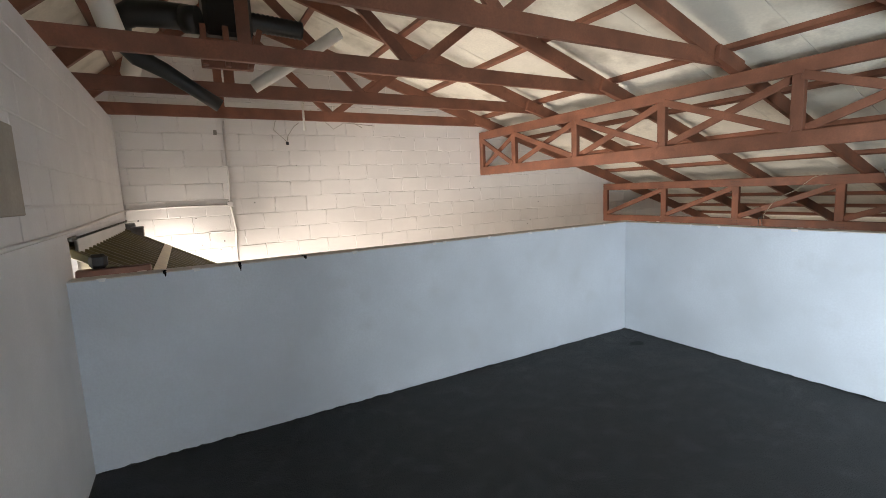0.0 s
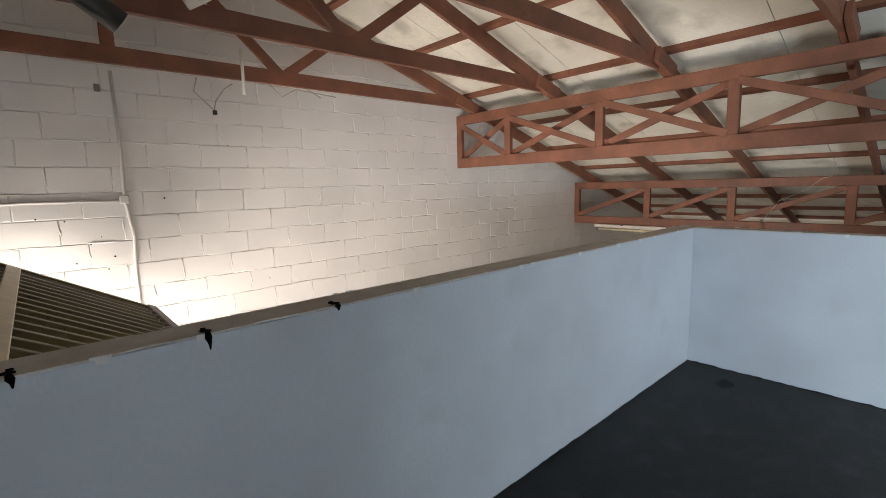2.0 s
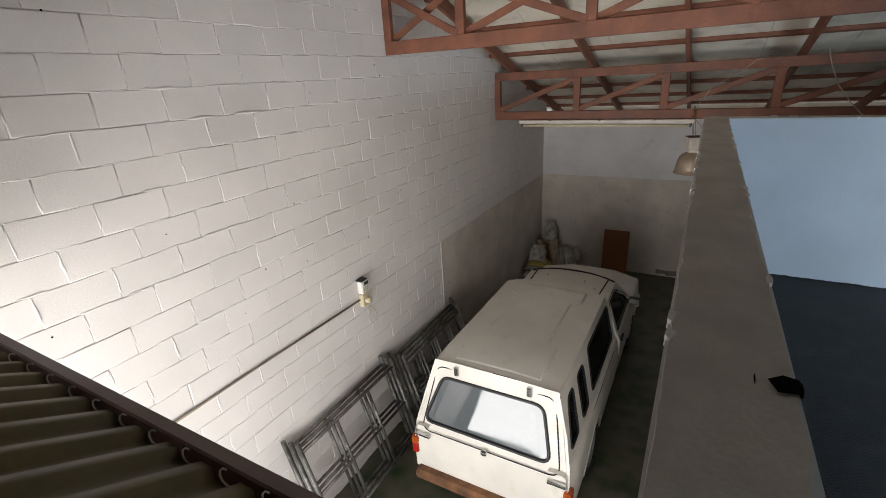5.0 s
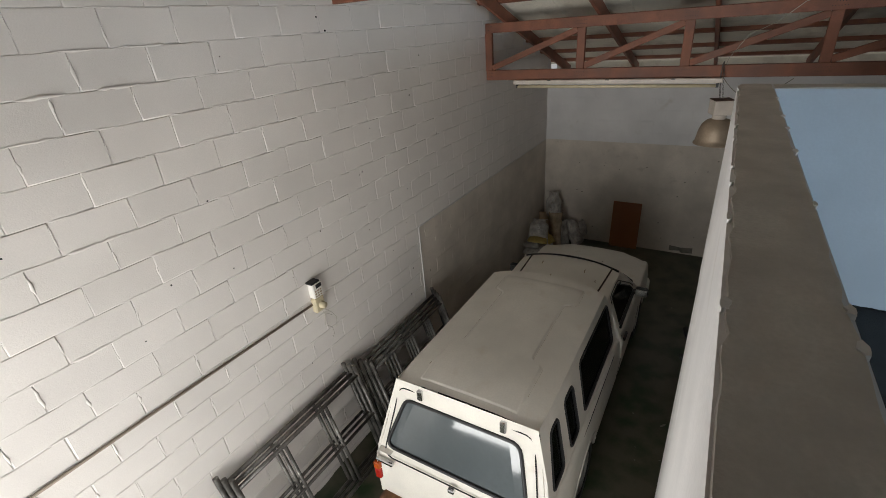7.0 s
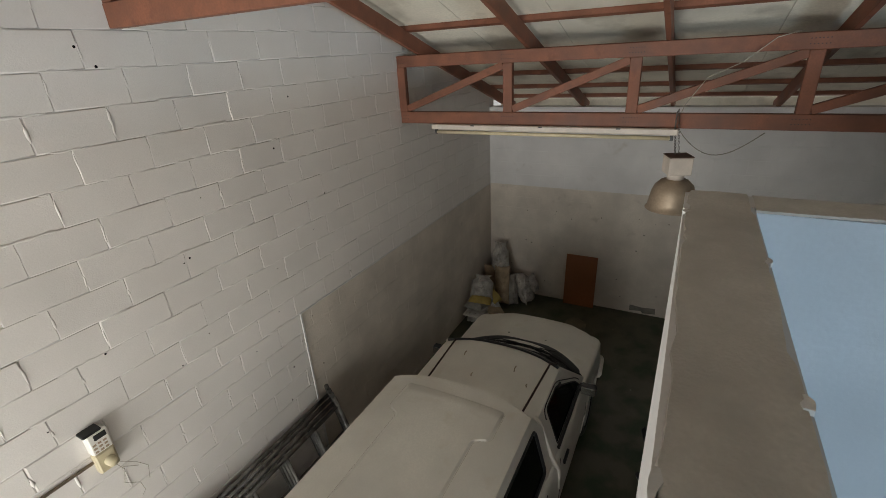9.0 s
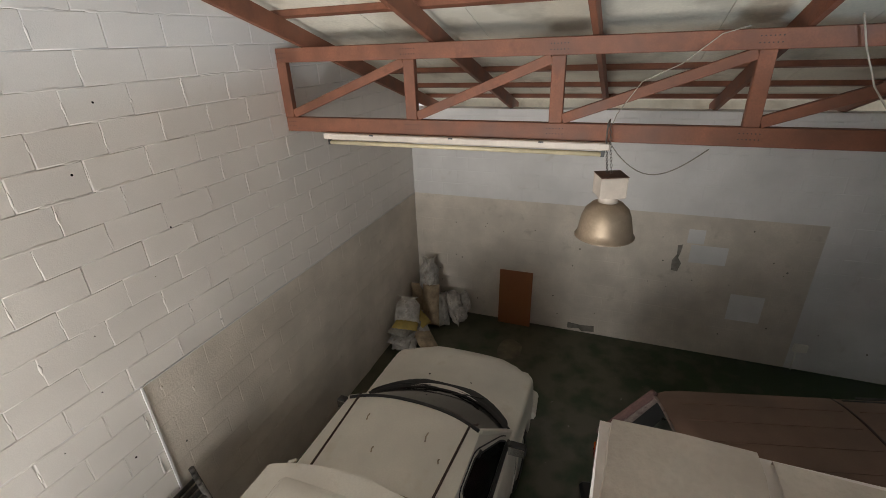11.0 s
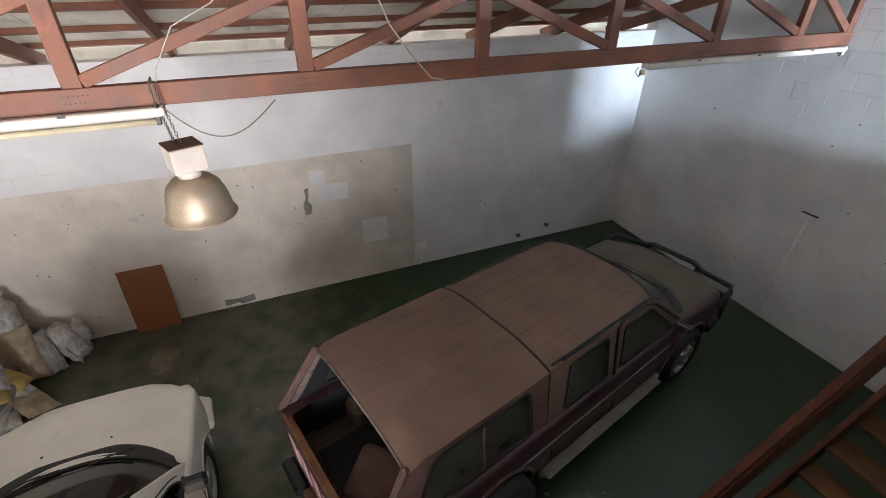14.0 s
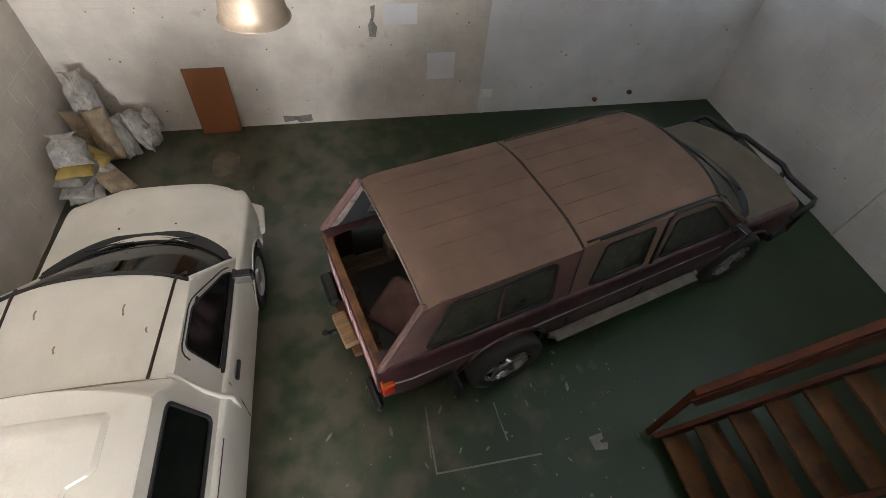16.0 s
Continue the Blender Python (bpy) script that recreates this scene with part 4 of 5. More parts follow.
M_board = mat("brown_board", (0.28, 0.1, 0.035), 0.5, vary=0.08, big=2, small=40, bump=0.05, stretch=(1, 1, 0.2))
M_pvc = mat("white_pvc", (0.75, 0.73, 0.66), 0.4, vary=0.05, bump=0.02)
M_blackpvc = mat("black_pipe", (0.012, 0.014, 0.014), 0.42, vary=0.15, bump=0.03)
M_cable = mat("white_cable", (0.46, 0.42, 0.35), 0.6, vary=0.1, bump=0.0)
M_holeshade = mat("hole_shade", (0.004, 0.004, 0.004), 0.95, spec=0.05, bump=0.0)
M_dirt = mat("bare_mortar", (0.24, 0.22, 0.19), 0.95, vary=0.2, big=10, small=60, bump=0.5)
M_cream = mat("aged_cream_plastic", (0.62, 0.54, 0.36), 0.5, vary=0.1, big=10, bump=0.02)


M_oldboard = mat("old_grey_board", (0.4, 0.355, 0.295), 0.85, vary=0.12, big=4, small=60, bump=0.3)


def door_z(x):
    return 1.098 - 0.57 * x


def tip_up_door():
    t = thing("tip_up_door", "olive brown corrugated steel garage door, tipped half open", "garage door", (0.87, 5.3, door_z(0.87)))
    off = Vector((0.87, 5.3, door_z(0.87)))
    up = Vector((0.57, 0, 1)).normalized()
    bm = bmesh.new()
    pitch, y0, n = 0.155, 3.96, 17
    for layer in (0.0, -0.003):
        rows = []
        for x in (-1.15, 0.84):
            row = []
            for i in range(n):
                for a, h in ((0.0, 0.0), (0.07, 0.0), (0.09, 0.026), (0.137, 0.026)):
                    row.append(Vector((x, y0 + i * pitch + a, door_z(x))) + up * (h + layer) - off)
            rows.append(row)
        grid(bm, rows)
    part("corrugated_sheet", bm, M_corr, t)
    def bar(name, p, q, w, h, m=M_corr, lab=""):
        bm = bmesh.new()
        beam(bm, Vector(p) - off, Vector(q) - off, w, h, up=tuple(up), bevel=0.006)
        return part(name, bm, m, t, lab)
    bar("bottom_rail", (0.87, 3.92, door_z(0.87) + 0.02), (0.87, 6.6, door_z(0.87) + 0.02), 0.07, 0.06, M_brown, "brown painted bottom rail")
    for y in (3.94, 6.585):
        bar("side_rail", (-1.15, y, door_z(-1.15) + 0.015), (0.84, y, door_z(0.84) + 0.015), 0.05, 0.05)
    bar("brace", (0.1, 3.97, door_z(0.1) + 0.045), (0.1, 6.56, door_z(0.1) + 0.045), 0.08, 0.012, M_cream, "pale flat brace")
    for i in range(1, 16):
        bm = bmesh.new()
        y = y0 + i * pitch + 0.03
        tube(bm, [Vector((0.84 + 0.012 * math.cos(a), y + 0.016 * math.sin(a), door_z(0.85) + 0.03 + 0.02 * math.sin(a))) - off for a in [k * math.pi / 5 for k in range(10)]], 0.003, 5, True)
        part("clip", bm, M_cable, t)
    return t


tip_up_door()
bm = bmesh.new()
zs = [1.12, 1.12, 1.04, 1.04, 1.16, 1.19, 1.19, 1.05, 1.02, 1.02, 1.12, 1.12]
ys = [6.7, 6.2, 6.15, 5.75, 5.7, 5.5, 5.2, 5.15, 5.0, 4.7, 4.6, 4.0]
for x in (-0.305, -0.29):
    bm.faces.new([bm.verts.new((x, y, z)) for y, z in zip(ys, zs)] + [bm.verts.new((x, 4.0, 1.4)), bm.verts.new((x, 6.7, 1.4))])
structure(part("trim_1", bm, M_wallpaint), "broken white board over the garage door")
tagged(boxes("door_beam", [(XW + 0.005, 0.08, 3.88, 3.955, 1.09, 1.19)], M_brown, bevel=0.006), "brown steel beam beside the low wall at the garage door", "beam")
tagged(boxes("door_bracket", [(-0.29, -0.2, 6.62, 6.7, 1.1, 1.36), (-0.24, -0.12, 6.55, 6.66, 1.2, 1.32), (-0.2, -0.16, 6.5, 6.7, 1.08, 1.14)], M_steel, bevel=0.008), "worn steel pivot bracket of the garage door", "bracket")
tagged(boxes("door_motor", [(-0.235, -0.14, 3.885, 3.95, 1.191, 1.28)], M_dark, bevel=0.02), "dark door mechanism on the brown beam", "mechanism")
structure(boxes("trim_2", [(XW, XW + 0.02, 3.86, 6.88, 1.37, 1.395)], M_dirt, bevel=0.004), "rough edge of the opening")
structure(boxes("window_1", [(XW - 0.12, XW - 0.07, WY0, WY1, WZ0, WZ0 + 0.05), (XW - 0.12, XW - 0.07, WY0, WY1, WZ1 - 0.05, WZ1), (XW - 0.12, XW - 0.07, WY0, WY0 + 0.05, WZ0, WZ1), (XW - 0.12, XW - 0.07, WY1 - 0.05, WY1, WZ0, WZ1)], M_steel), "steel window frame in the front wall")
tagged(boxes("wall_board", [(XW + 0.002, XW + 0.02, 2.58, 3.06, 1.545, 1.925)], M_oldboard, bevel=0.004), "grey-brown board fixed on the painted front wall", "board")

# ---- low walls' tops ----
rng = random.Random(4)
M_chip = mat("chipped_white_paint", (0.74, 0.73, 0.71), 0.7, vary=0.1, big=12, small=80, bump=0.3)


def coping(name, along, a0, a1, b0, b1, label):
    """A plaster top with broken edges."""
    bm = bmesh.new()
    n = int((a1 - a0) / 0.03)
    rows = []
    e0 = e1 = 0.0
    for i in range(n + 1):
        a = a0 + (a1 - a0) * i / n
        e0 += (rng.uniform(-0.0035, 0.0035) - e0 * 0.25)
        e1 += (rng.uniform(-0.0035, 0.0035) - e1 * 0.25)
        if rng.random() < 0.05:
            e0 = 0.008
        if rng.random() < 0.05:
            e1 = 0.008
        z = PT + 0.006 + rng.uniform(-0.0004, 0.0004)
        sec = [(b0 + 0.001 + max(0, e0), PT - 0.01), (b0 + 0.005 + max(0, e0), z), ((b0 + b1) / 2, z + 0.002), (b1 - 0.005 - max(0, e1), z), (b1 - 0.001 - max(0, e1), PT - 0.01)]
        rows.append([((a, b, zz) if along == "x" else (b, a, zz)) for b, zz in sec])
    grid(bm, rows)
    top = structure(part(name, bm, M_cap, smooth_angle=40), label)
    for k in range(int((a1 - a0) / 0.2)):
        a, side = rng.uniform(a0 + 0.05, a1 - 0.05), rng.random() < 0.62
        l, w = rng.uniform(0.008, 0.028), rng.uniform(0.003, 0.008)
        bm = bmesh.new()
        lo, hi = [], []
        for i in range(10):
            q = i * 0.628
            aa, bb = a + l * math.cos(q) * rng.uniform(0.7, 1.2), w * (1 + math.sin(q)) * rng.uniform(0.7, 1.2) - 0.002
            b = (b0 + bb) if side else (b1 - bb)
            for ring, z in ((lo, PT - 0.012), (hi, PT + 0.0088)):
                ring.append(bm.verts.new((aa, b, z) if along == "x" else (b, aa, z)))
        bm.faces.new(hi)
        for i in range(10):
            bm.faces.new((lo[i], lo[(i + 1) % 10], hi[(i + 1) % 10], hi[i]))
        bmesh.ops.recalc_face_normals(bm, faces=bm.faces)
        part("paint_chip", bm, M_chip, top)
    return top


coping("trim_3", "x", XW, PX1, PY0, PY1, "bare grey-brown plaster top of the low wall")
coping("trim_4", "y", -1.75, PY0, PX0, PX1, "bare grey-brown plaster top of the low wall")
# flat black shapes for the shade inside the broken notches
for x, w, d in ((0.16, 0.015, 0.035), (0.58, 0.016, 0.055), (1.0, 0.02, 0.025)):
    bm = bmesh.new()
    pts = [(-0.5, 0.02), (0.4, 0.03), (0.7, -0.3), (0.35, -0.95), (0.1, -1.0), (-0.15, -0.6), (-0.6, -0.35)]
    for y in (PY0 - 0.0015, PY0 + 0.05):
        vs = [bm.verts.new((x + px * w, y, PT + 0.012 + pz * d)) for px, pz in pts]
        bm.faces.new(vs)
    vs = [bm.verts.new((x + px * w, PY0 + py * 0.06, PT + 0.0125)) for px, py in ((-0.9, 0), (0.7, 0), (0.9, 0.3), (0.1, 0.6), (-1.2, 0.45))]
    bm.faces.new(vs)
    structure(part("trim_5", bm, M_holeshade), "broken notch in the low wall, its shade drawn as a black shape")

# ---- things on the party wall ----
def conduit(name, pts, r, m, label):
    bm = bmesh.new()
    tube(bm, pts, r, 8)
    o = part(name, bm, m)
    tagged(o, label, "conduit")
    return o


conduit("conduit", [(0.83, YN - 0.012, 2.55), (0.835, YN - 0.012, 1.9), (0.82, YN - 0.012, 1.53), (0.86, YN - 0.014, 1.2), (0.84, YN - 0.012, 0.9), (0.83, YN - 0.012, -0.66)], 0.013, M_block, "white painted vertical conduit on the block wall")
conduit("conduit", [(XW + 0.01, YN - 0.012, 1.5), (0.2, YN - 0.012, 1.515), (0.8, YN - 0.012, 1.51)], 0.011, M_block, "white painted horizontal conduit on the block wall")
conduit("conduit", [(XW + 0.012, YN - 0.02, 1.5), (XW + 0.012, 5.5, 1.47), (XW + 0.012, 4.0, 1.43), (XW + 0.012, 2.5, 1.42)], 0.011, M_block, "white painted conduit along the front wall")
conduit("conduit", [(0.83, YN - 0.014, -0.66), (2.2, YN - 0.014, -0.665), (3.78, YN - 0.014, -0.69)], 0.0105, mat("dusty_conduit", (0.27, 0.22, 0.17), 0.6, vary=0.1), "dusty conduit running to the meter box")
j = thing("junction_box", "small painted junction box with cables", "junction box", (0.82, YN - 0.03, 1.52))
bm = bmesh.new(); box(bm, -0.035, 0.035, 0, 0.03, -0.035, 0.035, bevel=0.008); part("body", bm, M_block, j)
m_ = thing("meter_box", "white prepaid meter with keypad above a yellowed socket", "meter box", (3.83, YN, -0.62))
bm = bmesh.new(); box(bm, -0.06, 0.06, -0.07, 0, 0.0, 0.155, bevel=0.01); body = part("body", bm, M_white, m_)
bm = bmesh.new(); box(bm, -0.025, 0.045, -0.075, -0.069, 0.1, 0.14, bevel=0.003); part("display", bm, M_dark, body, "dark display")
for ix in range(3):
    for iz in range(3):
        bm = bmesh.new(); box(bm, -0.045 + ix * 0.03, -0.025 + ix * 0.03, -0.074, -0.069, 0.015 + iz * 0.026, 0.029 + iz * 0.026, bevel=0.002); part("key", bm, M_galv, body)
bm = bmesh.new(); box(bm, -0.06, 0.06, -0.06, 0, -0.16, -0.005, bevel=0.012); soc = part("socket", bm, M_cream, m_, "yellowed socket outlet")
bm = bmesh.new(); lathe(bm, [(0.001, 0.05), (0.03, 0.05), (0.035, 0.0)], Matrix.Translation((0.01, -0.055, -0.09)) @ pose(0, 0, 0, 90)); part("plug", bm, M_cream, soc)
bm = bmesh.new(); box(bm, -0.075, 0.03, -0.08, 0, 0.157, 0.175, bevel=0.004); part("bracket", bm, M_dark, m_, "dark bracket over the meter")
sw = thing("slack_wire", "thin wires trailing below the socket on the block wall", "wires")
for pts in ([(3.86, -0.78), (3.9, -0.88), (3.87, -0.98), (3.95, -1.06), (3.96, -1.14), (3.93, -1.17)], [(3.88, -0.79), (3.98, -0.9), (4.03, -0.98), (4.01, -1.08)], [(3.9, -0.86), (3.98, -0.93)]):
    bm = bmesh.new(); tube(bm, [(x, YN - 0.012, z) for x, z in pts], 0.0025, 5); part("wire", bm, M_cable, sw)
structure(boxes("trim_6", [(5.605, 5.625, YN - 0.012, YN - 0.001, ZF, -0.65), (5.625, XE, YN - 0.012, YN - 0.001, -0.658, -0.648)], M_wallpaint, bevel=0.002), "paint edge on the block wall")
w_ = thing("loose_wires", "loose wires hanging from the truss on the block wall", "wires")
for pts in ([(1.45, 6.82, 2.57), (1.42, 6.84, 2.45), (1.55, 6.85, 2.33), (1.58, 6.85, 2.3)], [(1.75, 6.82, 2.55), (1.68, 6.83, 2.5), (1.6, 6.85, 2.38), (1.58, 6.85, 2.3)],
            [(1.9, 6.8, 2.72), (2.1, 6.76, 2.55), (2.2, 6.78, 2.47), (2.35, 6.78, 2.56), (2.8, 6.78, 2.53)], [(1.98, 6.72, 2.72), (2.3, 6.7, 2.62), (2.6, 6.75, 2.5)]):
    bm = bmesh.new(); tube(bm, pts, 0.005, 5); part("wire", bm, M_cable, w_)
bm = bmesh.new(); box(bm, 1.565, 1.6, 6.83, 6.86, 2.26, 2.3, bevel=0.004); part("connector", bm, M_dark, w_)
bm = bmesh.new(); tube(bm, [(1.74, 6.5, 2.78), (1.74, 6.5, 2.4)], 0.014, 8); tagged(part("pvc_stub", bm, M_pvc), "short white plastic pipe hanging from the truss", "pipe")
tagged(boxes("wall_vent", [(0.71, 0.75, YN - 0.006, YN + 0.001, 2.38, 2.44)], M_dirt), "small dark hole in the block wall", "hole")

# ---- scaffold frames against the party wall ----
def scaffold(x0, x1, top, y_foot, y_top, label, bars):
    f = thing("scaffold_frame", label, "scaffold frame", (x0, y_foot, ZF), "scaffold frames")
    h = top - ZF
    dy = y_top - y_foot
    def p(x, z):
        return (x, dy * z / h, z)
    def t(name, a, c, r=0.02):
        bm = bmesh.new(); tube(bm, [p(*a), p(*c)], r, 8); return part(name, bm, M_steel, f)
    L = x1 - x0
    t("upright", (0.02, 0.01), (0.02, h + 0.04), 0.024)
    t("upright", (L - 0.02, 0.01), (L - 0.02, h + 0.04), 0.024)
    t("ledger", (0.02, h - 0.06), (L - 0.02, h - 0.06))
    t("ledger", (0.02, 0.2), (L - 0.02, 0.2))
    t("ledger", (0.02, h * 0.55), (L - 0.02, h * 0.55), 0.016)
    for k in range(1, bars + 1):
        x = L * k / (bars + 1)
        t("brace_tube", (x, 0.2), (x, h - 0.06), 0.017)


for i in range(3):
    scaffold(2.43 + 0.03 * i, 3.98 + 0.02 * i, -1.56 - 0.015 * i, 6.5 - 0.06 * i, 6.85 - 0.055 * i, "worn grey steel scaffold frame leaning on the block wall", 2)
for i in range(4):
    scaffold(4.1 + 0.03 * i, 5.74 - 0.02 * i, -1.62 - 0.02 * i, 6.52 - 0.06 * i, 6.85 - 0.05 * i, "dark steel scaffold frame leaning behind the pickup", 3)

# ---- lights on the second girder ----
fl = thing("fluorescent_batten", "long white fluorescent batten with one bare yellowed tube", "light fixture", (7.66, 5.2, 0.78))
bm = bmesh.new(); box(bm, -0.05, 0.05, -1.26, 1.26, -0.025, 0.03, bevel=0.008); part("housing", bm, M_oldwhite, fl)
bm = bmesh.new(); tube(bm, [(-0.02, -1.2, -0.055), (-0.02, 1.2, -0.055)], 0.019, 12); part("tube", bm, M_cream, fl, "unlit yellowed tube")
for y in (-1.21, 1.21):
    bm = bmesh.new(); box(bm, -0.035, -0.005, y - 0.015, y + 0.015, -0.075, -0.02, bevel=0.004); part("holder", bm, M_dark, fl)
for y in (-0.75, 0.0, 0.75):
    bm = bmesh.new(); box(bm, -0.052, -0.048, y - 0.02, y + 0.02, 0.018, 0.03); part("clip", bm, M_dark, fl)
f2 = thing("fluorescent_batten", "white fluorescent batten without a tube under the lattice girder", "light fixture", (7.66, -1.24, 0.775))
bm = bmesh.new(); box(bm, -0.05, 0.05, -1.4, 1.4, -0.02, 0.03, bevel=0.008); part("housing", bm, M_oldwhite, f2)
for y in (-1.37, 1.44):
    bm = bmesh.new(); box(bm, -0.035, 0.0, y - 0.03, y + 0.015, -0.06, -0.018, bevel=0.004); part("holder", bm, M_cream, f2)
    bm = bmesh.new(); tube(bm, [(-0.02, y, -0.03), (-0.03, y + 0.04, -0.07), (-0.02, y + 0.08, -0.03), (0.0, y + 0.03, 0.0)], 0.005, 5); part("loose_wire", bm, M_dark, f2)
for y in (-0.8, 0.0, 0.8):
    bm = bmesh.new(); box(bm, -0.052, -0.048, y - 0.02, y + 0.02, 0.018, 0.03); part("clip", bm, M_dark, f2)
lp = thing("high_bay_lamp", "hanging high-bay lamp with dusty metal dome and white gear box", "lamp", (7.62, 3.91, 0.03))
rot = Matrix.Rotation(radians(20), 4, "Z")
bm = bmesh.new(); box(bm, -0.1, 0.1, -0.1, 0.1, 0.385, 0.545, rot, bevel=0.006); gear = part("gear_box", bm, M_oldwhite, lp)
bm = bmesh.new(); box(bm, -0.102, 0.102, -0.102, 0.102, 0.546, 0.552, rot); part("lid", bm, M_brown, gear, "dust-brown top")
bm = bmesh.new(); lathe(bm, [(0.075, 0.39), (0.072, 0.335), (0.078, 0.33)]); part("neck", bm, M_oldwhite, lp)
bm = bmesh.new(); lathe(bm, [(0.078, 0.335), (0.12, 0.32), (0.165, 0.275), (0.19, 0.21), (0.206, 0.12), (0.217, 0.062), (0.23, 0.057), (0.23, 0.049), (0.213, 0.053), (0.201, 0.12), (0.185, 0.21), (0.16, 0.268), (0.115, 0.312), (0.05, 0.32)], n=40); part("dome", bm, M_galv, lp, "dull metal reflector dome")
bm = bmesh.new(); lathe(bm, [(0.001, 0.08), (0.04, 0.09), (0.055, 0.13), (0.05, 0.19), (0.03, 0.26), (0.03, 0.32)]); part("bulb", bm, M_pvc, lp)
for a, b in (((0, 0.0, 0.552), (0.0, 0.05, 0.95)), ((0.0, 0.03, 0.552), (0.0, 0.06, 0.8))):
    n = 16
    for i in range(n):
        t0 = Vector(a).lerp(Vector(b), (i + 0.5) / n)
        bm = bmesh.new()
        tube(bm, [t0 + Vector((0.007 * math.cos(q) * (i % 2), 0.007 * math.cos(q) * (1 - i % 2), 0.017 * math.sin(q))) for q in [k * math.pi / 4 for k in range(8)]], 0.0025, 5, True)
        part("chain_link", bm, M_steel, lp)
bm = bmesh.new(); tube(bm, [(0, 0.05, 0.95), (-0.05, 0.06, 0.93), (-0.06, 0.06, 0.8), (0, 0.06, 0.78)], 0.006, 5); part("hook", bm, M_steel, lp)
wg = thing("girder_cable", "thin white cable looped over the lattice girder", "cable")
for pts, r in (([(7.64, 3.94, 0.95), (7.62, 3.92, 1.02), (7.62, 3.78, 1.24), (7.63, 3.55, 1.35), (7.63, 3.35, 1.52), (7.66, 3.2, 1.56)], 0.0035),
               ([(7.63, 2.66, 1.6), (7.63, 2.6, 1.42), (7.63, 2.5, 1.2), (7.63, 2.35, 1.0), (7.64, 2.2, 0.84), (7.65, 2.1, 0.82)], 0.006)):
    bm = bmesh.new(); tube(bm, pts, r, 6); part("cable", bm, M_cable, wg)
bm = bmesh.new(); tube(bm, [(7.6, 3.93 - 0.63 * q / 16, 0.8 - 0.2 * math.sin(math.pi * (q / 16) ** 0.9)) for q in range(17)], 0.004, 6); part("slack_cable", bm, M_dirt, wg, "grey slack cable loop")
bm = bmesh.new(); tube(bm, [(10.36, YS + 0.02, 0.1), (9.2, YS + 0.02, 0.42), (7.75, YS + 0.02, 0.8)], 0.02, 8); tagged(part("wall_pipe", bm, M_pvc), "white plastic pipe sloping along the wall", "pipe")

# ---- pipes over the opening ----
dp = thing("extractor_pipe", "black plastic extractor pipes hung between the trusses", "pipe")
bm = bmesh.new(); box(bm, 0.6, 0.98, 4.85, 5.2, 2.95, 3.4, bevel=0.03); part("fan_box", bm, M_blackpvc, dp)
bm = bmesh.new(); tube(bm, [(0.5, 4.85, 3.05), (0.3, 4.88, 3.06), (0.1, 4.9, 3.05), (0.0, 4.95, 3.0), (0.0, 5.0, 2.88), (0.1, 5.05, 2.76), (0.28, 5.1, 2.68), (0.45, 5.12, 2.57), (0.68, 5.15, 2.42)], [0.1, 0.1, 0.1, 0.1, 0.09, 0.075, 0.065, 0.06, 0.06], 16); part("pipe", bm, M_blackpvc, dp)
bm = bmesh.new(); tube(bm, [(0.45, 4.83, 3.03), (0.56, 4.78, 3.02)], 0.105, 16); part("pipe_mouth", bm, M_blackpvc, dp)
bm = bmesh.new()
tube(bm, [(0.9 + 0.02 * i, 4.95, 3.12 - 0.001 * i) for i in range(27)], [0.075 + 0.008 * (i % 2) for i in range(27)], 14); part("ribbed_hose", bm, M_blackpvc, dp, "black ribbed hose")
bm = bmesh.new(); tube(bm, [(1.75, 4.85, 3.09), (1.4, 5.0, 2.86), (0.98, 5.15, 2.6)], 0.055, 14); tagged(part("pvc_pipe", bm, M_pvc), "white plastic pipe lying across the trusses", "pipe")
# the bore is not hollow; a black stub gives its shade
bm = bmesh.new(); tube(bm, [(1.752, 4.85, 3.092), (1.72, 4.862, 3.072)], 0.045, 14); tagged(part("pipe_opening", bm, M_dark), "black stub for the shade in the open end of the white pipe", "pipe")
for pts in ([(-0.25, 4.4, 3.4), (-0.05, 4.45, 2.95), (0.0, 4.5, 2.75)], [(0.1, 5.3, 2.95), (0.0, 5.6, 2.75)]):
    bm = bmesh.new(); tube(bm, pts, 0.08, 14); tagged(part("pvc_pipe", bm, M_pvc), "wide white plastic pipe rising to the roof", "pipe")
cr = thing("timber_cradle", "small red-brown timber cradle between the trusses", "cradle", (0.75, 5.0, 2.68))
for x in (-0.17, 0.0, 0.17):
    bm = bmesh.new(); beam(bm, (x, -0.2, 0.0), (x + (0.1 if x > 0 else 0), -0.2, 0.32), 0.045, 0.06, up=(0, 1, 0), bevel=0.003); part("upright", bm, M_timber, cr)
for z in (0.02, 0.2):
    bm = bmesh.new(); beam(bm, (-0.2, -0.15, z), (0.2, -0.15, z), 0.045, 0.06, bevel=0.003); part("rail", bm, M_timber, cr)

# ---- the back of the garage ----
b_ = boxes("hardboard_panel", [(-0.008, 0.008, -0.265, 0.265, 0.0, 0.94)], M_board, bevel=0.002)
b_.matrix_world = pose(10.3, 5.2, ZF, 0, 6.5, 0)
tagged(b_, "brown hardboard panel leaning on the back wall", "board")

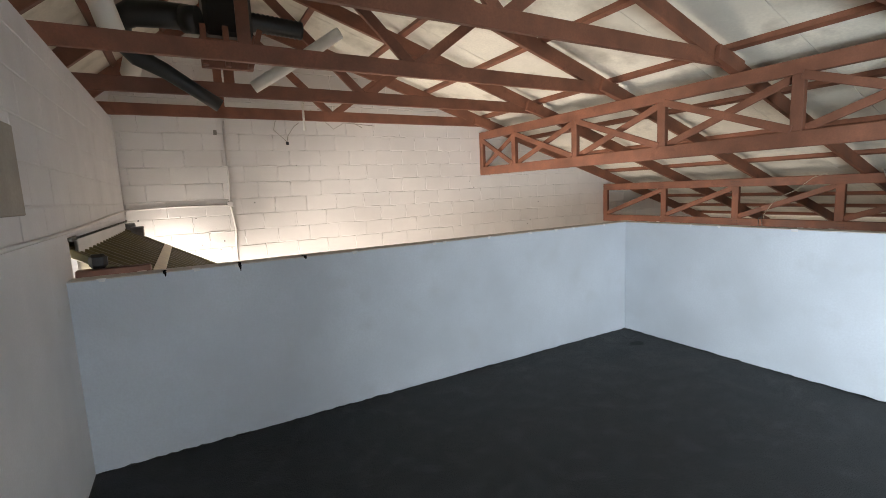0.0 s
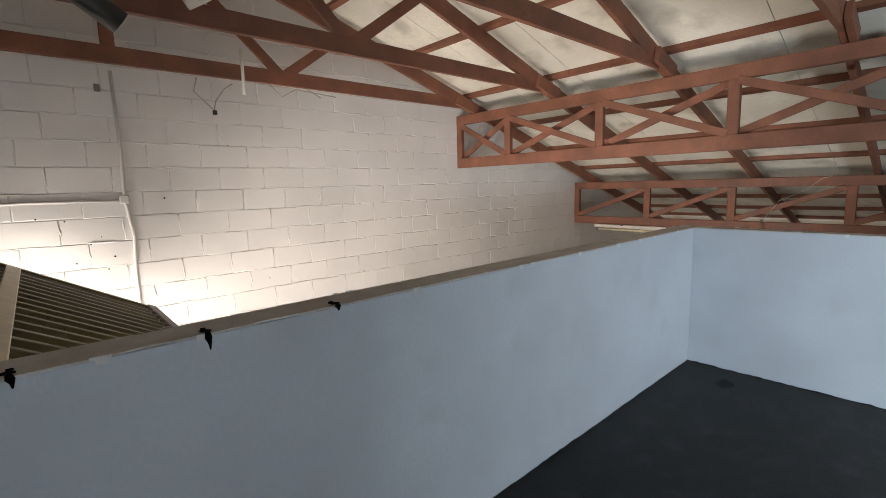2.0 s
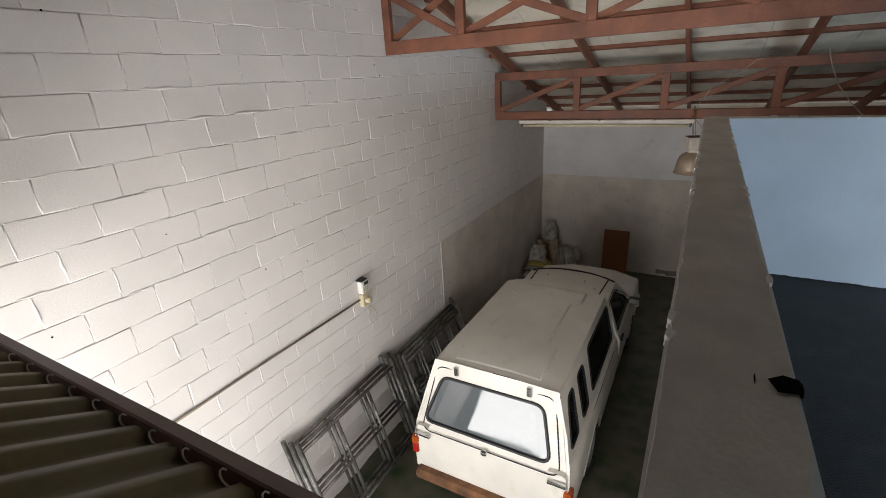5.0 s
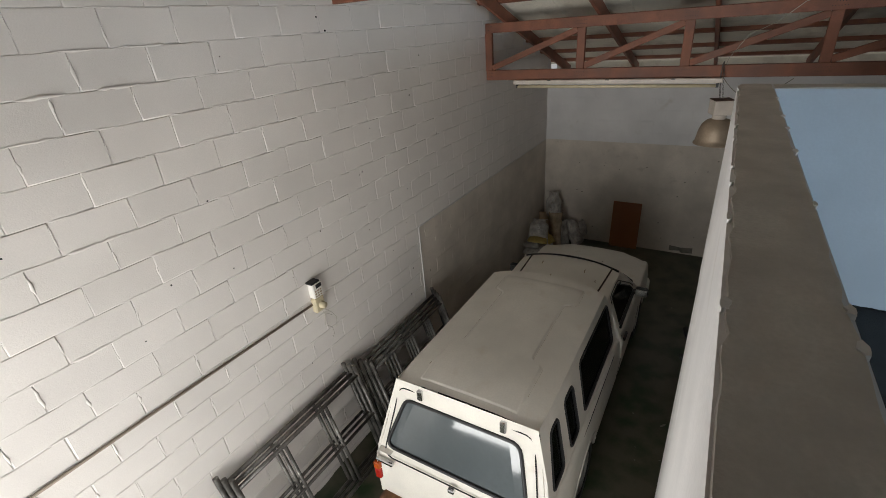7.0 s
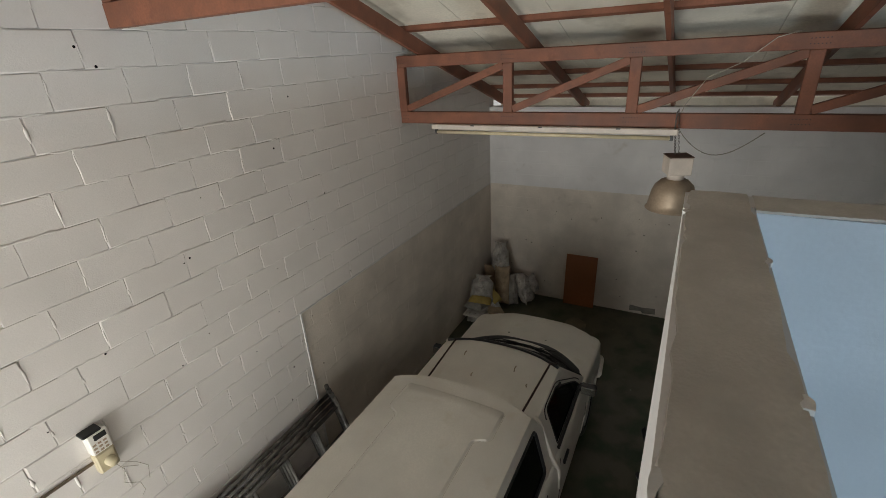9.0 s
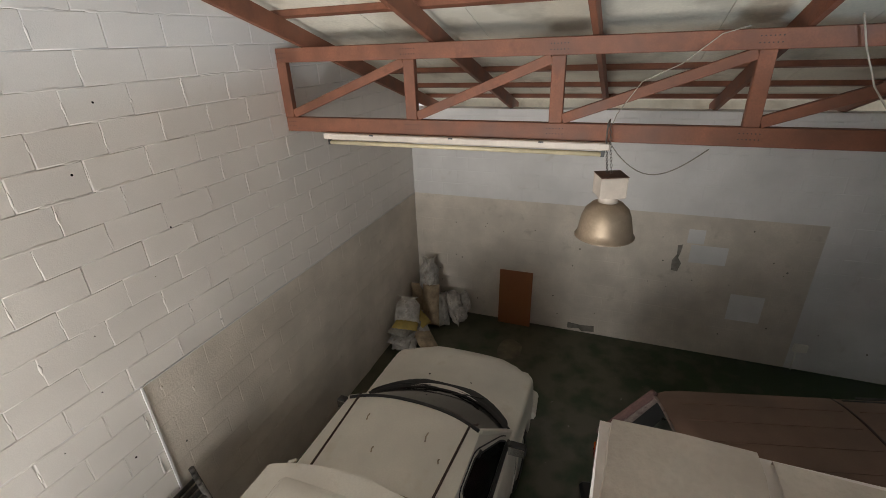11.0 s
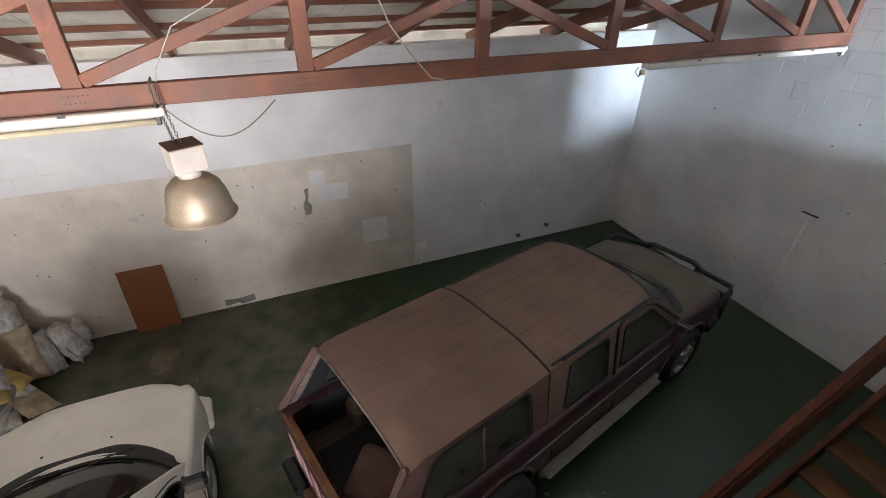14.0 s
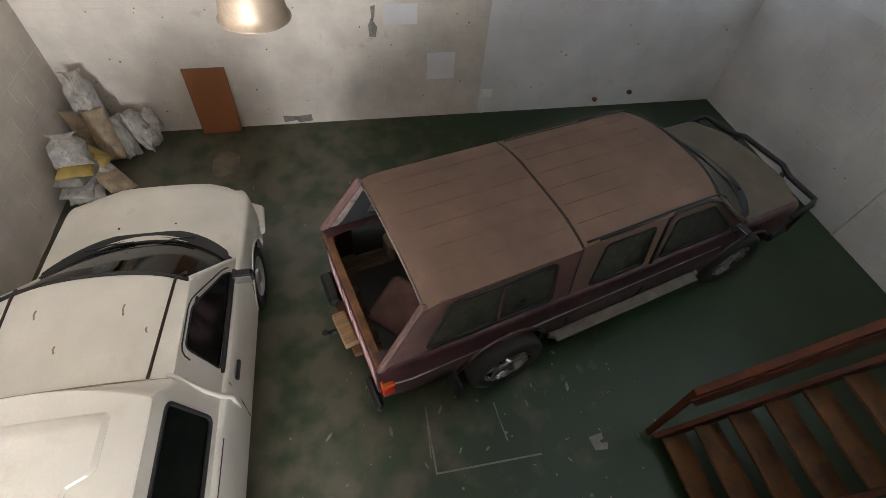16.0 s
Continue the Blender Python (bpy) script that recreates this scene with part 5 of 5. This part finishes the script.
M_sack = [mat("pale_sack", (0.48, 0.45, 0.41), 0.75, vary=0.22, big=9, small=40, bump=0.4, stain=(0.22, 0.185, 0.15), stain_at=0.58, soft=0.15), mat("tan_sack", (0.4, 0.31, 0.21), 0.9, vary=0.2, big=8, small=50, bump=0.3, stain=(0.2, 0.15, 0.1), stain_at=0.6),
          mat("yellow_sack", (0.42, 0.31, 0.09), 0.8, vary=0.15, big=6, small=50, bump=0.2), mat("grey_sack", (0.3, 0.28, 0.25), 0.9, vary=0.2, big=6, small=40, bump=0.3)]


def sack(at, size, turn, kind, label, seed, crumple=0.0, folds=0.8, neck=0.0):
    """A filled bag of two sheets sewn together round the edge; half length, half width and half thickness, turned by Euler degrees."""
    bm = bmesh.new()
    nu, nv = 30, 22
    a, c, d = size
    off = Vector((seed * 3.7, seed * 1.9, seed * 0.7))
    sheets = []
    for face in (1, -1):
        rows = []
        for i in range(nu + 1):
            u = math.sin((2 * i / nu - 1) * math.pi / 2)
            row = []
            for k in range(nv + 1):
                v = math.sin((2 * k / nv - 1) * math.pi / 2)
                fill = max(0.0, (1 - abs(u) ** 2.6) * (1 - abs(v) ** 2.6)) ** 0.52
                p = Vector((a * u * (1 - 0.06 * (1 - v * v)), c * v * (1 - 0.08 * (1 - u * u) - neck * smooth(0.3, 0.8, u) + 0.5 * neck * smooth(0.82, 1.0, u)), face * d * 1.1 * fill * (1 - 0.8 * neck * smooth(0.2, 0.85, u))))
                slump = noise.noise(Vector((u, v, face)) * 1.4 + off)
                ridge = 1 - 2 * abs(noise.noise(Vector((u * 2.6, v * 2.6, face * 2)) + off * 2))
                fine = 1 - 2 * abs(noise.noise(Vector((u * 6.5, v * 6.5, face * 5)) + off * 3))
                pucker = math.sin(v * 17 + seed) * smooth(0.55, 0.95, abs(u))
                p.z += d * (0.3 * slump * fill + face * folds * 0.17 * (ridge + 0.8 * fine) * fill + 0.08 * folds * pucker + 0.35 * crumple * ridge)
                p.x += a * crumple * 0.22 * noise.noise(p * 9 + off)
                p.y += c * crumple * 0.3 * noise.noise(p * 8 + off * 2)
                row.append(bm.verts.new(p))
            rows.append(row)
        for r, q in zip(rows, rows[1:]):
            for k in range(nv):
                bm.faces.new((r[k], r[k + 1], q[k + 1], q[k])).smooth = True
        sheets.append(rows)
    bmesh.ops.remove_doubles(bm, verts=bm.verts, dist=0.0008)
    o = part("sack", bm, M_sack[kind], None, smooth_angle=55)
    o.matrix_world = pose(*at, *turn)
    return tagged(o, label, "sack", "sacks in the corner")


sack((9.26, 6.66, ZF + 0.08), (0.27, 0.19, 0.09), (0, 0, 15), 0, "dirty white plastic sack at the bottom of the pile", 1, 0.3, 1.0)
sack((9.24, 6.68, ZF + 0.19), (0.28, 0.18, 0.05), (6, -5, 3), 0, "flat white sack folded in the pile", 2, 0.1, 0.4)
sack((9.3, 6.66, ZF + 0.285), (0.28, 0.18, 0.08), (-5, 6, -9), 3, "grey-brown sack in the pile", 3, 0.25, 1.0)
sack((9.34, 6.65, ZF + 0.395), (0.29, 0.19, 0.055), (6, 3, 14), 2, "flat yellow sack in the pile", 4, 0.1, 0.6)
sack((9.37, 6.65, ZF + 0.57), (0.2, 0.2, 0.17), (0, -62, 10), 0, "bulging white plastic sack on top of the pile", 5, 0.12, 0.9, 0.4)
sack((9.37, 6.41, ZF + 0.1), (0.26, 0.17, 0.07), (24, -10, 45), 1, "tan paper sack lying on the floor", 6, 0.0, 0.6)
sack((9.5, 6.53, ZF + 0.2), (0.17, 0.11, 0.07), (14, -40, 65), 0, "small crumpled white bag beside the pile", 7, 0.5, 1.2)
sack((9.56, 6.57, ZF + 0.33), (0.2, 0.12, 0.06), (10, -32, 75), 2, "small yellow sack beside the pile", 8, 0.2, 0.8)
sack((9.64, 6.68, ZF + 0.15), (0.22, 0.17, 0.15), (0, -10, 20), 3, "dark grey sack behind the pile", 14, 0.2)
sack((10.0, 6.72, ZF + 0.36), (0.32, 0.15, 0.12), (0, -80, 25), 1, "tan paper sack standing against the wall", 9, 0.0, 0.5)
sack((9.9, 6.49, ZF + 0.36), (0.36, 0.14, 0.11), (0, -76, 12), 1, "tan paper sack standing on end", 10, 0.0, 0.6)
sack((10.0, 6.34, ZF + 0.26), (0.29, 0.1, 0.08), (8, -66, 35), 3, "grey crumpled paper sack on the floor", 11, 0.6, 1.3)
sack((10.2, 6.66, ZF + 0.26), (0.27, 0.2, 0.16), (0, -84, 0), 3, "dark grey sack at the bottom of the corner", 12, 0.1)
sack((10.17, 6.62, ZF + 0.74), (0.34, 0.17, 0.16), (6, -80, 12), 0, "tall white sack leaning in the corner", 13, 0.3, 1.4, 0.45)
sack((10.16, 6.17, ZF + 0.24), (0.29, 0.17, 0.1), (30, -58, 60), 0, "crumpled white plastic sack on the floor", 15, 0.9, 1.5, 0.3)
sack((10.2, 6.0, ZF + 0.34), (0.17, 0.09, 0.06), (20, -70, 70), 0, "torn white plastic bag against the back wall", 16, 0.7, 1.0)


def lump(name, x, y, z, pts, depth, m, label, wall="e"):
    bm = bmesh.new()
    for d in (0.001, depth):
        bm.faces.new([bm.verts.new((XE - d, y + a, z + c) if wall == "e" else (x + a, YS + d, z + c)) for a, c in pts])
    return structure(part(name, bm, m), label)


lump("trim_7", 0, 2.97, -1.28, [(-0.03, 0.2), (0.03, 0.18), (0.02, 0.05), (0.07, -0.05), (0.06, -0.2), (-0.02, -0.21), (-0.05, -0.08), (0.0, 0.0), (-0.02, 0.08)], 0.004, M_dirt, "broken plaster patch on the back wall")
lump("trim_8", 0, 4.15, -2.67, [(-0.2, 0.06), (0.0, 0.04), (0.2, 0.06), (0.2, -0.05), (0.02, -0.03), (-0.02, -0.07), (-0.21, -0.05)], 0.004, M_dirt, "broken plaster at the foot of the back wall")
for y, z, sx, sz in ((2.62, -1.2, 0.22, 0.13), (2.05, -1.93, 0.2, 0.2), (2.8, -0.95, 0.1, 0.1)):
    structure(boxes("trim_9", [(XE - 0.004, XE - 0.001, y - sx, y + sx, z - sz, z + sz)], M_wallpaint), "paler repaired patch on the back wall")
eb = thing("socket_box", "white socket box with conduit on the back wall", "socket", (XE, 1.31, -2.4))
bm = bmesh.new(); box(bm, -0.04, 0, -0.08, 0.08, -0.06, 0.06, bevel=0.008); part("body", bm, M_white, eb)
bm = bmesh.new(); tube(bm, [(-0.015, 0.03, -0.06), (-0.015, 0.03, ZF + 2.4)], 0.01, 6); part("conduit", bm, M_white, eb)
sb = thing("socket_box", "open socket box with conduit on the side wall", "socket", (7.25, YS, -1.14))
bm = bmesh.new(); box(bm, -0.09, 0.09, 0, 0.03, -0.05, 0.05, bevel=0.006); part("body", bm, M_wallpaint, sb)
bm = bmesh.new(); box(bm, -0.1, 0.1, 0.0, 0.034, 0.052, 0.066, bevel=0.003); part("lip", bm, M_dark, sb)
bm = bmesh.new(); tube(bm, [(0, 0.012, -0.05), (0.03, 0.012, -0.8), (0.04, 0.012, ZF + 1.14)], 0.011, 6); part("conduit", bm, M_wallpaint, sb)
for y, z in ((-0.55, -2.62), (-1.13, -2.52)):
    bm = bmesh.new(); tube(bm, [(XE, y, z), (XE - 0.05, y, z + 0.01)], 0.035, 10); tagged(part("pipe_stub", bm, M_rust), "rusty pipe stub on the back wall", "pipe stub")
holes = [("e", y, z) for y, z in ((5.71, -1.12), (3.2, -1.0), (3.15, -1.35), (2.75, -1.6), (3.3, -1.7), (0.6, -2.35), (2.3, -1.6), (6.2, -1.1), (3.05, -1.75))] + [("s", x, z) for x, z in ((8.26, -2.12), (8.65, -2.12), (7.9, -2.13), (7.71, -2.13), (8.9, -1.6), (6.9, -0.9))]
holes += [("e", rng.uniform(1.6, 6.6), rng.uniform(-2.5, -0.8)) for _ in range(26)] + [("s", rng.uniform(5.2, 10.0), rng.uniform(-2.4, 0.2)) for _ in range(14)] + [("e", rng.uniform(-2.5, 1.2), rng.uniform(-2.5, -0.2)) for _ in range(8)]
for w, a, z in holes:
    bm = bmesh.new()
    c = (XE, a, z) if w == "e" else (a, YS, z)
    d = (-0.004, 0, 0) if w == "e" else (0, 0.004, 0)
    tube(bm, [c, tuple(p + q for p, q in zip(c, d))], rng.uniform(0.006, 0.014), 8)
    structure(part("trim_10", bm, M_dirt), "old screw hole in the wall")
for x, z, sx, sz in ((8.3, -0.45, 0.3, 0.03), (8.05, -0.55, 0.12, 0.1), (8.9, -0.35, 0.2, 0.03)):
    lump("trim_11", x, 0, z, [(-sx, sz), (sx * 0.4, sz * 1.2), (sx, -sz * 0.3), (sx * 0.3, -sz), (-sx * 0.6, -sz * 0.4)], 0.006, M_block, "lumpy filler on the side wall", "s")

M_smudge = mat("dark_smudge", (0.0135, 0.016, 0.0175), 0.6, vary=0.3, big=8, bump=0.1, spec=0.2)
for x, y, a, c in ((4.02, 3.3, 0.09, 0.06),):
    bm = bmesh.new()
    bm.faces.new([bm.verts.new((x + a * math.cos(q * 0.4) * rng.uniform(0.7, 1.2), y + c * math.sin(q * 0.4) * rng.uniform(0.7, 1.2), 0.0015)) for q in range(15)])
    structure(part("floor_mark", bm, M_smudge), "dark smudge on the upper floor")

# ---- stairs ----
st = thing("staircase", "red-brown painted timber staircase with open risers", "staircase", (5.3, 0.93, ZF))
rise, going, n = 0.195, 0.218, 14
def sbar(name, p, q, w, h, lab=""):
    bm = bmesh.new(); beam(bm, p, q, w, h, bevel=0.005); return part(name, bm, M_stair, st, lab)
for x in (-0.02, -0.8):
    sbar("stringer", (x, 0.0, 0.06), (x, -2.83, 2.62), 0.045, 0.2)
for i in range(n):
    y = -0.01 - going * i
    bm = bmesh.new(); box(bm, -0.775, -0.045, y - 0.235, y, 0.095 + rise * i, 0.13 + rise * i, bevel=0.006); part("tread", bm, M_tread, st, "worn brown tread")
bm = bmesh.new(); box(bm, -0.82, 0.0, -3.64, -2.86, 2.72, 2.755, bevel=0.005); part("landing", bm, M_stair, st)
sbar("newel", (0.045, 0.03, 0.0), (0.045, 0.1, 1.06), 0.06, 0.035)
sbar("post", (0.03, -1.43, 1.5), (0.03, -1.43, 2.42), 0.09, 0.05)
sbar("post", (0.03, -2.8, 2.6), (0.03, -2.8, 3.66), 0.09, 0.05)
sbar("handrail", (0.03, 0.15, 1.09), (0.03, -2.85, 3.67), 0.06, 0.045)
sbar("side_board", (0.0, 0.1, 0.93), (0.0, -1.5, 2.3), 0.022, 0.2, "dark red board under the handrail")

# ---- floor marks ----
def mark(pts, m, label, z=0.0015):
    bm = bmesh.new()
    bm.faces.new([bm.verts.new((x, y, ZF + z)) for x, y in pts])
    structure(part("floor_mark", bm, m), label)


M_tan = mat("sandy_stain", (0.17, 0.14, 0.1), 0.42, vary=0.3, big=5, small=40, bump=0.1)
M_scuff = mat("floor_scuff", (0.062, 0.062, 0.042), 0.4, vary=0.3, big=9, small=60, bump=0.1)
M_scrape = mat("scraped_concrete", (0.2, 0.185, 0.16), 0.42, vary=0.15, big=12, small=60, bump=0.1)
mark([(9.62 + 0.25 * math.cos(a) * (1 + 0.12 * math.sin(3 * a)), 5.1 + 0.2 * math.sin(a) * (1 + 0.12 * math.cos(2 * a))) for a in [k * 0.349 for k in range(18)]], M_tan, "sandy stain on the green floor")
mark([(5.87, 2.99), (5.33, 2.985), (5.33, 2.02), (5.345, 2.02), (5.345, 2.97), (5.87, 2.975)], M_scrape, "scratched lines on the green floor")
mark([(5.28, 1.52), (5.4, 1.54), (5.42, 1.4), (5.36, 1.41), (5.36, 1.45), (5.33, 1.44), (5.33, 1.38), (5.27, 1.4)], M_scrape, "bare patch in the floor paint")
mark([(5.93, 2.985), (5.47, 3.01), (5.47, 3.0), (5.7, 2.985), (5.93, 2.975)], M_scrape, "scratched line on the green floor")
mark([(5.86, 2.34), (5.5, 2.3), (5.5, 2.285), (5.7, 2.315), (5.86, 2.325)], M_scrape, "scratched line on the green floor")
rs = random.Random(11)
for k in range(9):
    x, y, r0 = rs.uniform(5.6, 6.6), rs.uniform(0.7, 1.9), rs.uniform(0.02, 0.07)
    mark([(x + r0 * math.cos(q * 0.52) * rs.uniform(0.4, 1.3), y + 0.7 * r0 * math.sin(q * 0.52) * rs.uniform(0.4, 1.3)) for q in range(12)], M_scuff, "dusty scuff on the floor")
for k in range(110):
    x, y = (rs.uniform(4.6, 6.4), rs.uniform(0.8, 4.4)) if k < 98 else (rs.uniform(7.3, 9.9), rs.uniform(3.2, 5.2))
    r0, a0, e = rs.uniform(0.002, 0.016) * rs.random() + 0.002, rs.uniform(0, 6.3), rs.uniform(0, 7) * rs.random() ** 2 + 1
    mark([(x + r0 * e * math.cos(a) * math.cos(a0) - r0 * math.sin(a) * math.sin(a0), y + r0 * e * math.cos(a) * math.sin(a0) + r0 * math.sin(a) * math.cos(a0)) for a in [q * 1.047 + 0.3 * math.sin(k * q) for q in range(6)]], M_scrape, "chipped floor paint")

# ---- block work ----
def block_mesh(name, w, h, d, rngb):
    """A block face with softened, slightly uneven edges, its back on y = 0 and its face towards -y."""
    bm = bmesh.new()
    b = rngb.uniform(0.004, 0.0075)
    j = lambda: rngb.uniform(-0.0025, 0.0025)
    back = [bm.verts.new((x + j(), 0, z + j())) for x, z in ((-w / 2, -h / 2), (w / 2, -h / 2), (w / 2, h / 2), (-w / 2, h / 2))]
    mid = [bm.verts.new((v.co.x * 0.998, -d * 0.6, v.co.z * 0.995)) for v in back]
    face = [bm.verts.new((v.co.x - math.copysign(b, v.co.x), -d + rngb.uniform(-0.0008, 0.0008), v.co.z - math.copysign(b, v.co.z))) for v in back]
    for a, c in ((back, mid), (mid, face)):
        for i in range(4):
            bm.faces.new((a[i], a[(i + 1) % 4], c[(i + 1) % 4], c[i])).smooth = True
    bm.faces.new(face)
    return mesh_of(name, bm)


# black spots on the face of the wall for the shade in nail holes
for k in range(46):
    x, z = (rng.uniform(XW, 0.8), rng.uniform(0.9, 1.5)) if k < 14 else (rng.uniform(0.9, 6.5), rng.uniform(-1.5, 2.0))
    bm = bmesh.new()
    tube(bm, [(x, YN - 0.002, z), (x, YN - 0.0055, z)], rng.uniform(0.004, 0.009), 6)
    structure(part("trim_12", bm, M_holeshade), "small nail hole drawn as a black spot on the block wall")
rb_ = random.Random(21)
BW, BH, BZ0 = 0.416, 0.2033, 1.582
SHIFT = {-3: 2.211, -2: 2.042, -1: 2.2, 0: 2.002, 1: 2.27, 2: 2.022}   # where joints of the courses start


def course(zlo, zhi, alo, ahi):
    """Rectangles of a running bond between limits."""
    k = math.floor((zlo - BZ0) / BH)
    while BZ0 + k * BH < zhi:
        z = BZ0 + k * BH
        off = SHIFT.get(k, (2.02 if k % 2 == 0 else 2.226) + 0.018 * math.sin(k * 2.7))
        i = math.floor((alo - off) / BW)
        while off + i * BW < ahi:
            a = off + i * BW
            r = (max(a, alo), min(a + BW, ahi), max(z, zlo), min(z + BH, zhi))
            if r[1] - r[0] > 0.03 and r[3] - r[2] > 0.03:
                yield r
            i += 1
        k += 1


variants = []
for i in range(9):
    me = block_mesh("block", BW, BH, rb_.uniform(0.0065, 0.0095), rb_)
    me.materials.append(M_block)
    variants.append(me)
rest = {"white": [], "beige": []}
for x0, x1, z0, z1 in [*course(-0.65, 4.0, XW, XE), *course(ZF, -0.65, XW, 5.61), *course(ZF, -0.65, 5.63, XE)]:
    if z0 > rafter_z((x0 + x1) / 2) + 0.1:
        continue
    full = x1 - x0 > 0.4 and z1 - z0 > 0.19
    if full and 0.1 < x0 < 6.2 and -0.65 < z0 < 2.2:
        o = new("block", rb_.choice(variants))
        o.parent = wall_north
        o.matrix_local = pose((x0 + x1) / 2, YN + 0.0045 + rb_.uniform(-0.001, 0.0022), (z0 + z1) / 2, rb_.uniform(-0.9, 0.9), rb_.uniform(-0.3, 0.3), rb_.uniform(-0.4, 0.4))
    else:
        rest["beige" if x0 > 5.6 and z1 < -0.64 else "white"].append((x0, x1, z0, z1))


def joined_blocks(name, rects, m, parent, place, d, label):
    verts, faces = [], []
    for a0, a1, z0, z1 in rects:
        q = len(verts)
        dd = d + rb_.uniform(-0.0012, 0.0012)
        g = 0.0
        jj = [rb_.uniform(-0.002, 0.002) for _ in range(8)]
        verts += [place(a0 + g + jj[0], 0, z0 + g), place(a1 - g + jj[1], 0, z0 + g), place(a1 - g + jj[2], 0, z1 - g), place(a0 + g + jj[3], 0, z1 - g)]
        b = 0.008
        verts += [place(a0 + b + jj[4], dd, z0 + b), place(a1 - b + jj[5], dd, z0 + b), place(a1 - b + jj[6], dd, z1 - b), place(a0 + b + jj[7], dd, z1 - b)]
        faces += [(q + 4, q + 5, q + 6, q + 7)] + [(q + i, q + (i + 1) % 4, q + 4 + (i + 1) % 4, q + 4 + i) for i in range(4)]
    me = bpy.data.meshes.new(name)
    me.from_pydata(verts, [], faces)
    bm = bmesh.new()
    bm.from_mesh(me)
    bmesh.ops.recalc_face_normals(bm, faces=bm.faces)
    bm.to_mesh(me)
    bm.free()
    me.materials.append(m)
    o = new(name, me)
    o.parent = parent
    return tagged(o, label, "", "", "stuff")


def mortar(name, rects, m, parent, place, label, share):
    """Uneven beads of painted mortar standing on some of the joints."""
    verts, faces = [], []
    for a0, a1, z0, z1 in rects:
        runs = []
        if rb_.random() < share:
            runs.append(((a0, z0), (a1, z0)))
        if rb_.random() < share + 0.15:
            runs.append(((a0, z0), (a0, z1)))
        for (p0, q0), (p1, q1) in runs:
            lo, hi = sorted((rb_.uniform(0, 0.45), rb_.uniform(0.55, 1.0)))
            n = max(3, int((hi - lo) * (abs(p1 - p0) + abs(q1 - q0)) / 0.035))
            flat = q0 == q1
            r = rb_.uniform(0.0045, 0.0095)
            base = len(verts)
            for i in range(n + 1):
                t_ = lo + (hi - lo) * i / n
                p, q = p0 + (p1 - p0) * t_, q0 + (q1 - q0) * t_
                s_ = r * rb_.uniform(0.55, 1.35) * (0.25 if i in (0, n) else 1)
                o = rb_.uniform(-0.003, 0.003)
                h = 0.005 + s_ * 0.75
                for e, d in ((-1.3, 0.0), (-0.6, h), (0.6, h), (1.3, 0.0)):
                    verts.append(place(p, d, q + o + e * s_) if flat else place(p + o + e * s_, d, q))
            for i in range(n):
                for k in range(3):
                    v = base + i * 4 + k
                    faces.append((v, v + 1, v + 5, v + 4))
    me = bpy.data.meshes.new(name)
    me.from_pydata(verts, [], faces)
    me.shade_smooth()
    me.materials.append(m)
    o = new(name, me)
    o.parent = parent
    return tagged(o, label, "", "", "stuff")


structure(boxes("trim_13", [(5.626, XE - 0.002, YN + 0.0005, YN + 0.0035, ZF, -0.655)], M_beige), "old beige paint behind the blocks")
north = lambda a, d, z: (a, YN + 0.0045 - d, z)
white_wall = [r for r in [*course(-0.65, 4.0, XW, XE), *course(ZF, -0.65, XW, 5.61)] if r[2] < rafter_z((r[0] + r[1]) / 2)]
mortar("mortar_beads", white_wall, M_block, wall_north, north, "uneven painted mortar joints", 0.74)
mortar("mortar_beads", rest["beige"], M_beige, wall_north, north, "uneven painted mortar joints", 0.1)
joined_blocks("blocks", rest["white"], M_block, wall_north, north, 0.0065, "white painted concrete blocks")
joined_blocks("blocks", rest["beige"], M_beige, wall_north, north, 0.0055, "old beige painted concrete blocks")
structure(boxes("trim_14", [(XE - 0.0001, XE + 0.001, 1.42, YN - 0.003, ZF, -0.655)], M_beige), "old beige paint behind the blocks")
east = lambda a, d, z: (XE + 0.0015 - d, a, z)
joined_blocks("blocks", list(course(-0.655, 0.655, YS, YN)) + list(course(ZF, -0.655, YS, 1.42)), M_wallpaint, wall_east, east, 0.0032, "white painted concrete blocks")
joined_blocks("blocks", list(course(ZF, -0.655, 1.42, YN)), M_beige, wall_east, east, 0.003, "old beige painted concrete blocks")
south = lambda a, d, z: (a, YS - 0.0015 + d, z)
joined_blocks("blocks", [r for r in course(ZF, 2.3, 4.5, XE) if r[3] < rafter_z(r[1]) + 0.1], M_wallpaint, wall_south, south, 0.0035, "white painted concrete blocks")
west = lambda a, d, z: (XW - 0.0015 + d, a, z)
joined_blocks("blocks", list(course(1.42, 2.535, -0.7, YN)), M_wallpaint, wall_west, west, 0.0045, "white painted concrete blocks")
